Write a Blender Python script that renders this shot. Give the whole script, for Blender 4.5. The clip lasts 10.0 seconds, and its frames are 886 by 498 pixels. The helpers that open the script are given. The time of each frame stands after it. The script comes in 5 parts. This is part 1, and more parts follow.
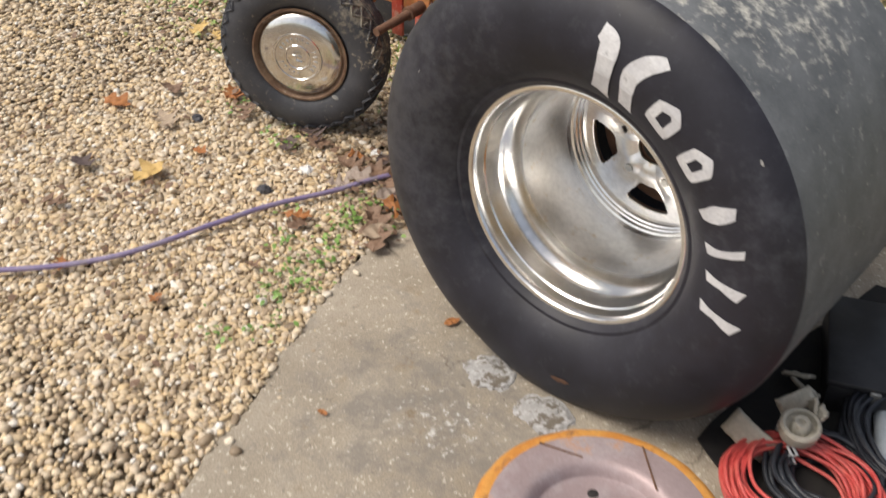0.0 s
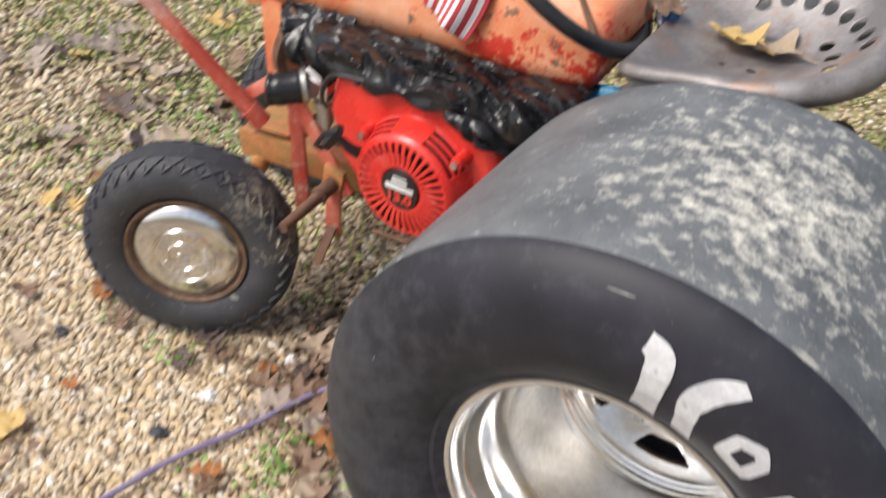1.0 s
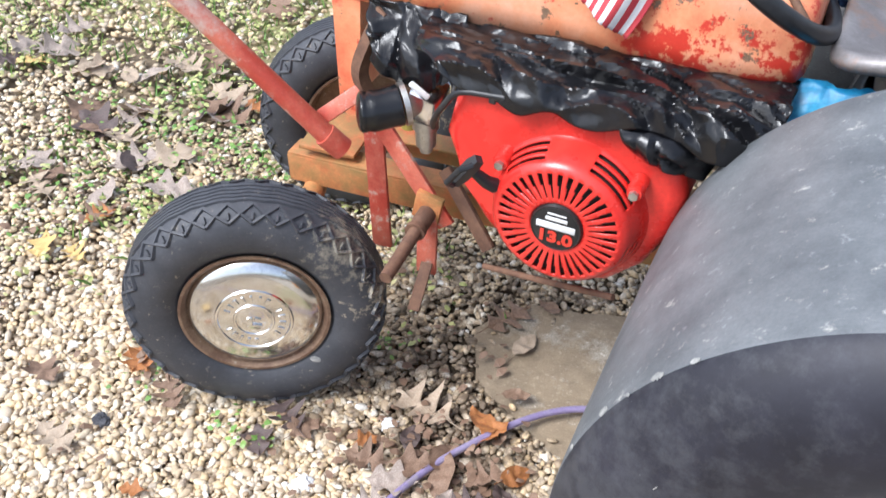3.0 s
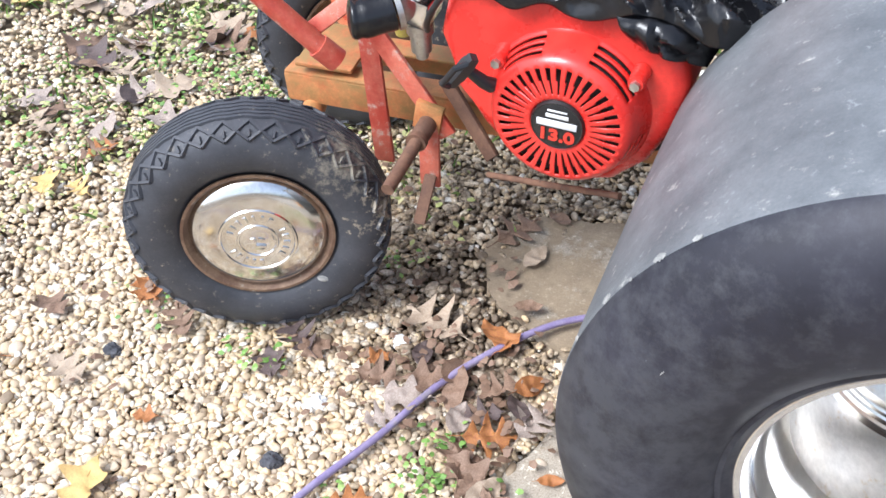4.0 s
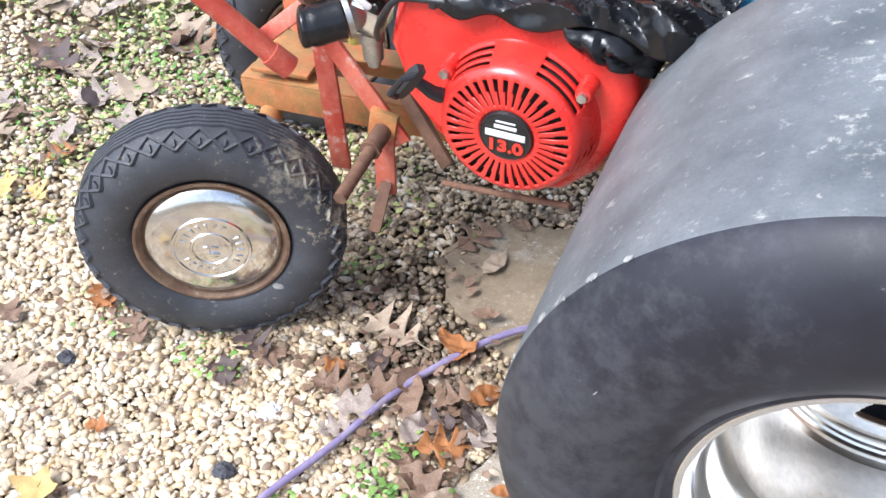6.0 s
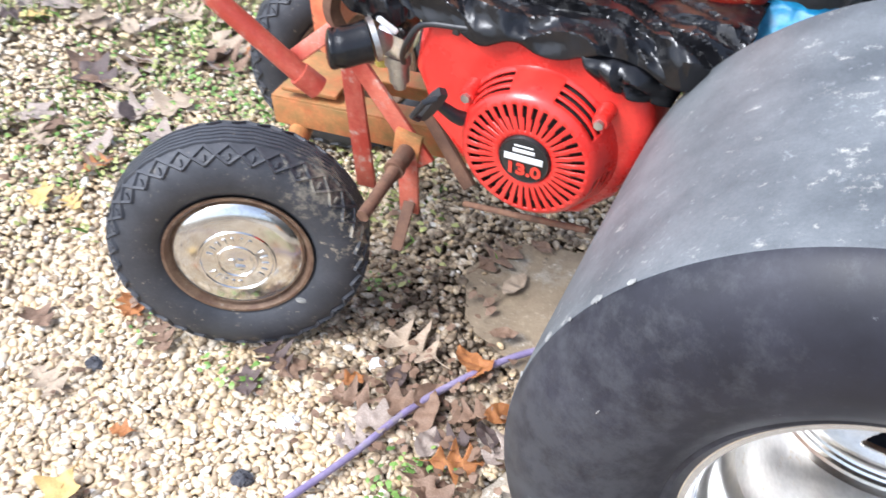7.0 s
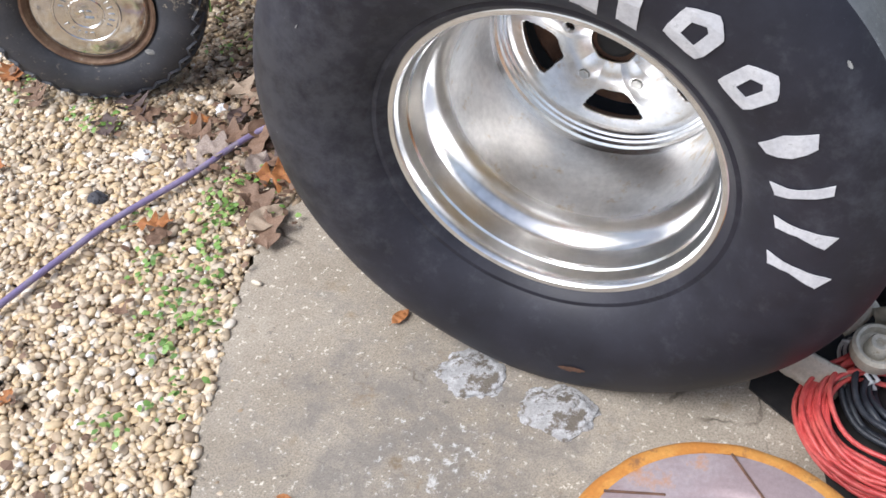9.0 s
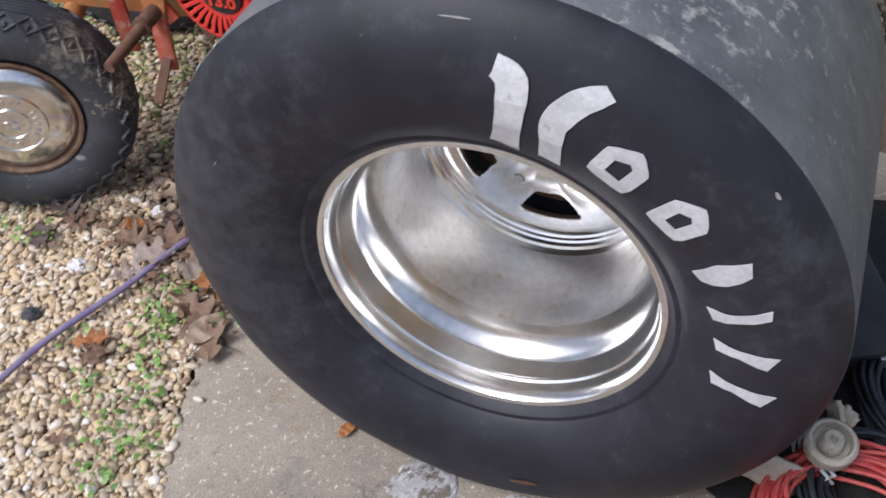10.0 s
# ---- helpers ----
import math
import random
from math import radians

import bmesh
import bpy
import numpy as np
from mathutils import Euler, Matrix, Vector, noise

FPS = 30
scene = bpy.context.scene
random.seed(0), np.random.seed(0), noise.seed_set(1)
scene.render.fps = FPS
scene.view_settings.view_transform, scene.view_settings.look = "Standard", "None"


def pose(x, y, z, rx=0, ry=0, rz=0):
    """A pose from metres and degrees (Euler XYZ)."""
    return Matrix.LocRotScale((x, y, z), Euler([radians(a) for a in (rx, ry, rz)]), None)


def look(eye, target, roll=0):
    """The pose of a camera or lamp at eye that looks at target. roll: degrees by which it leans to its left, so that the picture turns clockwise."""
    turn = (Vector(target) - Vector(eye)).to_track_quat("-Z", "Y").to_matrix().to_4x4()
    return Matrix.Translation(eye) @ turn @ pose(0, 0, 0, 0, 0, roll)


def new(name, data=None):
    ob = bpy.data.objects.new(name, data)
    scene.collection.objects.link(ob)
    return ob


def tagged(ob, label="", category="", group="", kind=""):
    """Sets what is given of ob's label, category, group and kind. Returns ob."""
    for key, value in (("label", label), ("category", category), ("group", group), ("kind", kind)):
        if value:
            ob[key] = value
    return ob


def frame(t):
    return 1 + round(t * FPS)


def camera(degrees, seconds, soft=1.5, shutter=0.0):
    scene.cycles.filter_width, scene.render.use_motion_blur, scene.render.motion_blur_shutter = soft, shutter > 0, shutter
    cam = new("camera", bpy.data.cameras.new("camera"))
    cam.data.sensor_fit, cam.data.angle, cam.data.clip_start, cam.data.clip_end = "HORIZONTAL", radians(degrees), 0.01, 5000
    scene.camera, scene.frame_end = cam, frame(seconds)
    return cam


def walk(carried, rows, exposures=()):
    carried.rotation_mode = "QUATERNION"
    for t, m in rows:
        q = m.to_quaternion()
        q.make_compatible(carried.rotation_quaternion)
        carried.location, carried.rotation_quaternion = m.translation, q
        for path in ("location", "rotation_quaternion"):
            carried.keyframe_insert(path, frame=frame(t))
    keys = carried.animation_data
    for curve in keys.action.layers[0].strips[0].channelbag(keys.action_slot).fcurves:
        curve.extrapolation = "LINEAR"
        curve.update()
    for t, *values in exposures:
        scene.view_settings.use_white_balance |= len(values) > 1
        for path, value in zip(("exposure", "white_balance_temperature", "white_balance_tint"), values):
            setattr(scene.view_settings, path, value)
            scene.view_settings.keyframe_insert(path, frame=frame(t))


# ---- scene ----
cam = camera(45.0, 10.0, shutter=0.3)
PATH = [
    (0, 0.943, -0.527, 1.359, 53.13, -1.52, 40.67),
    (0.5, 0.686, -0.318, 1.367, 52.76, -0.50, 38.82),
    (1, 0.473, -0.137, 1.418, 53.88, -1.13, 31.75),
    (1.2, 0.366, -0.084, 1.435, 55.26, 0.35, 26.34),
    (1.4, 0.255, -0.052, 1.428, 54.75, 1.82, 23.23),
    (1.5, 0.231, -0.016, 1.412, 54.99, 2.47, 23.64),
    (2, 0.069, 0.004, 1.384, 53.78, 0.86, 23.50),
    (2.5, 0.000, 0.000, 1.360, 52.97, 0.90, 23.38),
    (3, -0.024, 0.005, 1.332, 50.96, -0.07, 23.82),
    (4.3, 0.015, 0.010, 1.270, 47.57, 3.19, 22.84),
    (4.5, 0.023, 0.009, 1.272, 47.65, 2.94, 22.80),
    (5, 0.040, 0.018, 1.267, 46.89, 2.66, 22.11),
    (5.5, 0.034, 0.045, 1.277, 47.19, 1.89, 22.71),
    (5.7, 0.042, 0.048, 1.278, 47.66, 2.32, 22.56),
    (6.8, 0.031, 0.050, 1.305, 46.40, 2.17, 22.31),
    (7, 0.069, 0.033, 1.305, 48.62, 2.23, 24.90),
    (7.5, 0.167, -0.017, 1.330, 50.47, 3.35, 28.85),
    (8, 0.352, -0.081, 1.353, 50.83, 3.81, 26.70),
    (8.2, 0.420, -0.111, 1.359, 49.91, 3.82, 24.16),
    (8.5, 0.497, -0.141, 1.316, 47.98, 3.39, 22.91),
    (8.8, 0.518, -0.212, 1.226, 44.66, 5.11, 21.73),
    (9, 0.511, -0.200, 1.223, 44.19, 3.89, 23.62),
    (9.5, 0.505, -0.160, 1.259, 45.63, 3.06, 23.22),
    (10, 0.510, -0.084, 1.277, 45.37, 4.90, 20.13),
]
EXPOSURES = [(0.0, 0.12, 6900, 10), (1.0, 0.31, 6600, 10), (1.5, 0.48, 6200, 8), (2.5, 0.70, 5850, 8), (3.0, 0.82, 5800, 9), (4.5, 0.95, 5700, 9), (5.5, 0.95, 5700, 9), (7.5, 1.08, 5720, 10), (8.0, 1.09, 5750, 11), (8.5, 0.82, 5850, 11), (9.0, 0.4, 5950, 11), (9.5, 0.13, 5980, 12), (10.0, 0.02, 5900, 14)]
walk(cam, [(t, pose(x, y, z, a, b, c)) for t, x, y, z, a, b, c in PATH], EXPOSURES)

# ---- light: a bright overcast day ----
SUN_EL, SUN_AZ = 54.0, 218.0
world = bpy.data.worlds.new("sky")
scene.world = world
world.use_nodes = True
wn = world.node_tree.nodes
sky = wn.new("ShaderNodeTexSky")
sky.sky_type, sky.sun_disc = "NISHITA", False
sky.sun_elevation, sky.sun_rotation = radians(SUN_EL), radians(SUN_AZ)
sky.air_density, sky.dust_density, sky.ozone_density = 1.0, 4.0, 1.0
soften = wn.new("ShaderNodeHueSaturation")
soften.inputs["Saturation"].default_value = 0.6
world.node_tree.links.new(sky.outputs[0], soften.inputs["Color"])
world.node_tree.links.new(soften.outputs[0], wn["Background"].inputs[0])
wn["Background"].inputs[1].default_value = 0.14
sun = new("sun", bpy.data.lights.new("sun", "SUN"))
sun.data.energy, sun.data.angle, sun.data.color = 2.1, radians(28), (1.0, 0.97, 0.93)
sun_dir = Vector((math.sin(radians(SUN_AZ)) * math.cos(radians(SUN_EL)), math.cos(radians(SUN_AZ)) * math.cos(radians(SUN_EL)), math.sin(radians(SUN_EL))))
sun.matrix_world = look(sun_dir * 30, (0, 0, 0))


# ---- materials ----
def nodes_of(name):
    m = bpy.data.materials.new(name)
    m.use_nodes = True
    return m, m.node_tree.nodes, m.node_tree.links, m.node_tree.nodes["Principled BSDF"]


def noise_node(n, l, scale, detail=6.0, rough=0.6, coord=None):
    tex = n.new("ShaderNodeTexNoise")
    tex.inputs["Scale"].default_value, tex.inputs["Detail"].default_value = scale, detail
    tex.inputs["Roughness"].default_value = rough
    if coord is not None:
        l.new(coord, tex.inputs["Vector"])
    return tex.outputs["Fac"]


def ramp_node(n, l, fac, stops):
    r = n.new("ShaderNodeValToRGB")
    while len(r.color_ramp.elements) < len(stops):
        r.color_ramp.elements.new(0.5)
    for e, (p, c) in zip(r.color_ramp.elements, stops):
        e.position, e.color = p, (*c, 1)
    l.new(fac, r.inputs[0])
    return r.outputs[0]


def mixed(n, l, fac, a, b, mode="MIX"):
    mx = n.new("ShaderNodeMix")
    mx.data_type, mx.blend_type = "RGBA", mode
    for socket, v in ((mx.inputs[0], fac), (mx.inputs[6], a), (mx.inputs[7], b)):
        if isinstance(v, (int, float)):
            socket.default_value = v
        elif isinstance(v, tuple):
            socket.default_value = (*v, 1)
        else:
            l.new(v, socket)
    return mx.outputs[2]


def bump_on(n, l, p, height, strength, dist):
    b = n.new("ShaderNodeBump")
    b.inputs["Strength"].default_value, b.inputs["Distance"].default_value = strength, dist
    l.new(height, b.inputs["Height"])
    l.new(b.outputs[0], p.inputs["Normal"])


def surface(name, base, second, third=None, scale=12.0, fine=180.0, edges=(0.42, 0.6), spots=(0.62, 0.68), rough=0.6, rough_var=0.15,
            metal=0.0, bump=0.3, dist=0.002, spot_scale=40.0, specular=0.5, coat=0.0):
    """Base colour, a second one in broad stains, a third in small chips or spots."""
    m, n, l, p = nodes_of(name)
    co = n.new("ShaderNodeTexCoord").outputs["Object"]
    broad = noise_node(n, l, scale, 5, 0.65, co)
    small = noise_node(n, l, fine, 4, 0.7, co)
    col = ramp_node(n, l, broad, [(edges[0], base), (edges[1], second)])
    col = mixed(n, l, 0.35, col, ramp_node(n, l, small, [(0.3, (0.45, 0.45, 0.45)), (0.7, (1, 1, 1))]), "MULTIPLY")
    if third:
        sp = noise_node(n, l, spot_scale, 6, 0.7, co)
        mask = ramp_node(n, l, sp, [(spots[0], (0, 0, 0)), (spots[1], (1, 1, 1))])
        col = mixed(n, l, mask, col, third)
    l.new(col, p.inputs["Base Color"])
    rr = n.new("ShaderNodeMapRange")
    rr.inputs[3].default_value, rr.inputs[4].default_value = max(0.02, rough - rough_var), min(1, rough + rough_var)
    l.new(broad, rr.inputs[0])
    l.new(rr.outputs[0], p.inputs["Roughness"])
    p.inputs["Metallic"].default_value = metal
    p.inputs["Specular IOR Level"].default_value = specular
    p.inputs["Coat Weight"].default_value = coat
    bump_on(n, l, p, small, bump, dist)
    return m


def by_piece(name, stops, rough=0.6, fine=260.0, bump=0.3):
    """A colour for each piece, with fine mottling."""
    m, n, l, p = nodes_of(name)
    fac = n.new("ShaderNodeNewGeometry").outputs["Random Per Island"]
    co = n.new("ShaderNodeTexCoord").outputs["Object"]
    small = noise_node(n, l, fine, 4, 0.7, co)
    col = ramp_node(n, l, fac, stops)
    col = mixed(n, l, 0.5, col, ramp_node(n, l, small, [(0.3, (0.62, 0.58, 0.52)), (0.62, (1, 1, 1))]), "MULTIPLY")
    l.new(col, p.inputs["Base Color"])
    p.inputs["Roughness"].default_value = rough
    bump_on(n, l, p, small, bump, 0.001)
    return m


STONE_STOPS = [(0.0, (0.24, 0.18, 0.12)), (0.12, (0.44, 0.335, 0.22)), (0.3, (0.62, 0.49, 0.32)), (0.45, (0.68, 0.51, 0.295)), (0.62, (0.73, 0.61, 0.44)),
               (0.8, (0.55, 0.45, 0.335)), (0.92, (0.80, 0.71, 0.56)), (1.0, (0.86, 0.83, 0.77))]
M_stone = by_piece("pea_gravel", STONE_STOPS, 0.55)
M_lump = surface("chalky_cement", (0.40, 0.39, 0.38), (0.66, 0.66, 0.66), (0.17, 0.145, 0.115), 40, 260, spot_scale=45, spots=(0.48, 0.58), rough=0.85, bump=0.8, dist=0.003)
M_coal = surface("dark_cinder", (0.05, 0.05, 0.06), (0.10, 0.10, 0.11), None, 60, 300, rough=0.8, bump=0.6, dist=0.001)
M_white_stone = surface("white_stone", (0.70, 0.70, 0.70), (0.80, 0.80, 0.79), None, 60, 300, rough=0.6)
M_scuff = surface("scraped_rubber", (0.24, 0.24, 0.23), (0.42, 0.41, 0.38), None, 60, 300, rough=0.8, bump=0.4, dist=0.001)
M_white_paint = surface("white_tyre_paint", (0.58, 0.58, 0.60), (0.70, 0.70, 0.71), (0.28, 0.28, 0.29), 30, 200, spot_scale=60, spots=(0.6, 0.72), rough=0.5, bump=0.2, dist=0.0005)
M_alu = surface("polished_aluminium", (0.96, 0.96, 0.955), (0.93, 0.92, 0.90), (0.86, 0.82, 0.74), 3, 60, edges=(0.35, 0.7), spot_scale=5, spots=(0.60, 0.85), rough=0.20, rough_var=0.03, metal=1.0, bump=0.03, dist=0.0005)
M_alu_satin = surface("satin_aluminium", (0.95, 0.945, 0.935), (0.90, 0.885, 0.86), (0.80, 0.75, 0.64), 5, 90, edges=(0.4, 0.65), spot_scale=9, spots=(0.60, 0.80), rough=0.31, rough_var=0.05, metal=1.0, bump=0.04, dist=0.0005)
M_chrome = surface("dull_chrome", (0.84, 0.84, 0.84), (0.76, 0.75, 0.72), (0.46, 0.38, 0.27), 20, 160, spot_scale=70, spots=(0.62, 0.72), rough=0.14, rough_var=0.07, metal=1.0, bump=0.08, dist=0.0006)
M_rust = surface("rusty_steel", (0.115, 0.058, 0.036), (0.19, 0.10, 0.06), (0.07, 0.042, 0.03), 25, 240, spot_scale=60, rough=0.8, bump=0.6, dist=0.001)
M_rust_rim = surface("rust_stained_rim", (0.17, 0.10, 0.065), (0.26, 0.17, 0.11), (0.32, 0.27, 0.22), 30, 240, spot_scale=60, rough=0.6, metal=0.3, bump=0.4, dist=0.0008)
M_orange_worn = surface("worn_orange_frame_paint", (0.46, 0.13, 0.045), (0.58, 0.25, 0.09), (0.27, 0.16, 0.055), 12, 200, spot_scale=16, spots=(0.42, 0.6), rough=0.6, bump=0.3, dist=0.001)
M_red_worn = surface("chipped_red_paint", (0.47, 0.065, 0.04), (0.60, 0.16, 0.10), (0.50, 0.38, 0.31), 12, 200, spot_scale=24, spots=(0.57, 0.66), rough=0.5, bump=0.3, dist=0.0008)
M_red = surface("engine_red_enamel", (0.72, 0.028, 0.02), (0.80, 0.05, 0.035), None, 8, 120, rough=0.28, rough_var=0.06, bump=0.05, dist=0.0003, coat=0.2)
M_black_plastic = surface("black_plastic", (0.018, 0.018, 0.02), (0.03, 0.03, 0.032), None, 20, 200, rough=0.4, bump=0.1, dist=0.0004)
M_dark = surface("dark_recess", (0.012, 0.011, 0.011), (0.025, 0.022, 0.02), None, 20, 120, rough=0.8)
M_bag = surface("black_plastic_film", (0.006, 0.006, 0.007), (0.010, 0.010, 0.012), None, 12, 60, rough=0.24, rough_var=0.07, bump=0.3, dist=0.003, specular=0.5)
M_seat = surface("bare_worn_steel", (0.20, 0.182, 0.18), (0.32, 0.30, 0.295), (0.28, 0.165, 0.115), 11, 200, spot_scale=15, spots=(0.53, 0.7), rough=0.45, metal=0.3, bump=0.2, dist=0.0006)
M_bolt = surface("zinc_bolt", (0.55, 0.54, 0.5), (0.65, 0.64, 0.6), (0.3, 0.2, 0.1), 60, 200, spot_scale=120, rough=0.35, metal=0.9)
M_label_black = surface("gloss_black_sticker", (0.015, 0.015, 0.016), (0.02, 0.02, 0.02), None, 20, 200, rough=0.3)
M_label_white = surface("white_sticker", (0.75, 0.75, 0.74), (0.8, 0.8, 0.79), None, 20, 200, rough=0.4)
M_label_red = surface("red_sticker", (0.7, 0.05, 0.03), (0.75, 0.07, 0.04), None, 20, 200, rough=0.4)
M_flag_red = surface("flag_red_cloth", (0.5, 0.045, 0.06), (0.56, 0.06, 0.07), None, 30, 700, rough=0.9, bump=0.3, dist=0.0005)
M_flag_white = surface("flag_white_cloth", (0.76, 0.75, 0.75), (0.82, 0.81, 0.8), None, 30, 700, rough=0.9, bump=0.3, dist=0.0005)
M_flag_blue = surface("flag_blue_cloth", (0.035, 0.045, 0.13), (0.05, 0.06, 0.16), None, 30, 700, rough=0.9, bump=0.3, dist=0.0005)
M_hose = surface("violet_rubber_hose", (0.25, 0.20, 0.36), (0.33, 0.28, 0.42), (0.27, 0.24, 0.25), 12, 200, spot_scale=25, spots=(0.55, 0.7), rough=0.5)
M_drum = surface("rusted_steel_face", (0.40, 0.31, 0.31), (0.50, 0.43, 0.44), (0.56, 0.24, 0.06), 9, 220, spot_scale=9, spots=(0.54, 0.66), rough=0.55, metal=0.35, bump=0.4, dist=0.001)
M_drum_rim = surface("bright_orange_rust", (0.55, 0.22, 0.04), (0.66, 0.32, 0.07), (0.26, 0.12, 0.05), 22, 220, spot_scale=35, spots=(0.56, 0.66), rough=0.8, bump=0.6, dist=0.0015)
M_red_wire = surface("red_wire_sheath", (0.58, 0.075, 0.07), (0.66, 0.13, 0.11), None, 30, 200, rough=0.45)
M_black_wire = surface("black_wire_sheath", (0.02, 0.022, 0.03), (0.035, 0.04, 0.05), None, 30, 200, rough=0.45)
M_cream = surface("aged_cream_plastic", (0.50, 0.46, 0.37), (0.60, 0.56, 0.47), (0.33, 0.28, 0.2), 25, 200, spot_scale=50, rough=0.6)
M_blue_plastic = surface("blue_plastic_sheet", (0.03, 0.26, 0.5), (0.06, 0.36, 0.6), None, 25, 100, rough=0.35, bump=0.3, dist=0.002)
M_pole = surface("pale_painted_steel", (0.50, 0.56, 0.60), (0.60, 0.65, 0.68), (0.36, 0.36, 0.34), 10, 200, spot_scale=30, rough=0.4)
M_rag_blue = surface("blue_rag_cloth", (0.03, 0.07, 0.20), (0.08, 0.20, 0.42), None, 40, 500, rough=0.9)
M_rag_white = surface("white_rag_cloth", (0.60, 0.60, 0.62), (0.72, 0.72, 0.73), None, 40, 500, rough=0.9)
M_yellow = surface("yellowed_fuel_cup", (0.5, 0.4, 0.08), (0.6, 0.48, 0.12), None, 30, 100, rough=0.35)
M_copper = surface("rusty_stack_pipe", (0.36, 0.17, 0.10), (0.46, 0.27, 0.18), (0.25, 0.18, 0.15), 12, 200, spot_scale=25, rough=0.5, metal=0.5, bump=0.3, dist=0.001)


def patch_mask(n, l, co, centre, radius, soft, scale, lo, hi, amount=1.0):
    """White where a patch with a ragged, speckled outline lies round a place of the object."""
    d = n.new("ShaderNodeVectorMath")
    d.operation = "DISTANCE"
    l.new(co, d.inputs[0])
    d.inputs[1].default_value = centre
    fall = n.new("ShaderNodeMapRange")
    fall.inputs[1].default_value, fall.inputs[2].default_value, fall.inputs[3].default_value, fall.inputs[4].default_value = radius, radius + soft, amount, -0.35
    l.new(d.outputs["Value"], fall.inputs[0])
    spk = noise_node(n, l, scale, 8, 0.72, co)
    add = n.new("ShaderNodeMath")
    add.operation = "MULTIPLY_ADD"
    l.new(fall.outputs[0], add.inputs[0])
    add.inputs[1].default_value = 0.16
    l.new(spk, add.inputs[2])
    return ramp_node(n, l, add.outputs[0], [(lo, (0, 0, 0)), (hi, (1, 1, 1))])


def tread_material():
    """Grey worn rubber, streaked round the wheel, with pale crusted scuffs on part of it."""
    m, n, l, p = nodes_of("worn_slick_tread")
    co = n.new("ShaderNodeTexCoord").outputs["Object"]
    broad, fine = noise_node(n, l, 11, 6, 0.65, co), noise_node(n, l, 260, 4, 0.7, co)
    col = ramp_node(n, l, broad, [(0.35, (0.100, 0.108, 0.116)), (0.65, (0.180, 0.190, 0.198))])
    flecks = ramp_node(n, l, noise_node(n, l, 55, 6, 0.75, co), [(0.60, (0, 0, 0)), (0.69, (1, 1, 1))])
    col = mixed(n, l, mixed(n, l, 0.55, (0, 0, 0), flecks), col, (0.36, 0.38, 0.38))
    col = mixed(n, l, 0.4, col, ramp_node(n, l, fine, [(0.3, (0.5, 0.5, 0.5)), (0.7, (1, 1, 1))]), "MULTIPLY")
    crust = patch_mask(n, l, co, (0.09, 0.0, 0.37), 0.03, 0.26, 42, 0.545, 0.72)
    dust = noise_node(n, l, 75, 6, 0.75, co)
    crust = mixed(n, l, 0.75, crust, ramp_node(n, l, dust, [(0.38, (0.3, 0.3, 0.3)), (0.6, (1, 1, 1))]), "MULTIPLY")
    col = mixed(n, l, crust, col, (0.72, 0.69, 0.60))
    l.new(col, p.inputs["Base Color"])
    p.inputs["Roughness"].default_value = 0.55
    bump_on(n, l, p, fine, 0.35, 0.001)
    return m


def sidewall_material():
    """Black rubber, smooth near the bead, with faint grey scuffed clouds and specks near the shoulder."""
    m, n, l, p = nodes_of("black_sidewall")
    co = n.new("ShaderNodeTexCoord").outputs["Object"]
    broad, fine = noise_node(n, l, 9, 9, 0.75, co), noise_node(n, l, 250, 4, 0.7, co)
    col = ramp_node(n, l, broad, [(0.32, (0.011, 0.011, 0.016)), (0.55, (0.021, 0.021, 0.030)), (0.72, (0.042, 0.042, 0.054))])
    cloud = patch_mask(n, l, co, (-0.33, -0.24, 0.06), 0.05, 0.30, 34, 0.50, 0.72)
    col = mixed(n, l, mixed(n, l, 0.4, (0, 0, 0), cloud), col, (0.085, 0.088, 0.096))
    cloud = patch_mask(n, l, co, (0.34, -0.24, 0.14), 0.02, 0.16, 20, 0.56, 0.76)
    col = mixed(n, l, mixed(n, l, 0.4, (0, 0, 0), cloud), col, (0.085, 0.09, 0.105))
    specks = ramp_node(n, l, noise_node(n, l, 70, 5, 0.7, co), [(0.70, (0, 0, 0)), (0.76, (1, 1, 1))])
    col = mixed(n, l, mixed(n, l, 0.5, (0, 0, 0), specks), col, (0.20, 0.20, 0.21))
    l.new(col, p.inputs["Base Color"])
    rr = n.new("ShaderNodeMapRange")
    rr.inputs[3].default_value, rr.inputs[4].default_value = 0.40, 0.68
    l.new(broad, rr.inputs[0])
    l.new(rr.outputs[0], p.inputs["Roughness"])
    p.inputs["Specular IOR Level"].default_value = 0.4
    bump_on(n, l, p, mixed(n, l, 0.3, broad, fine), 0.15, 0.002)
    return m


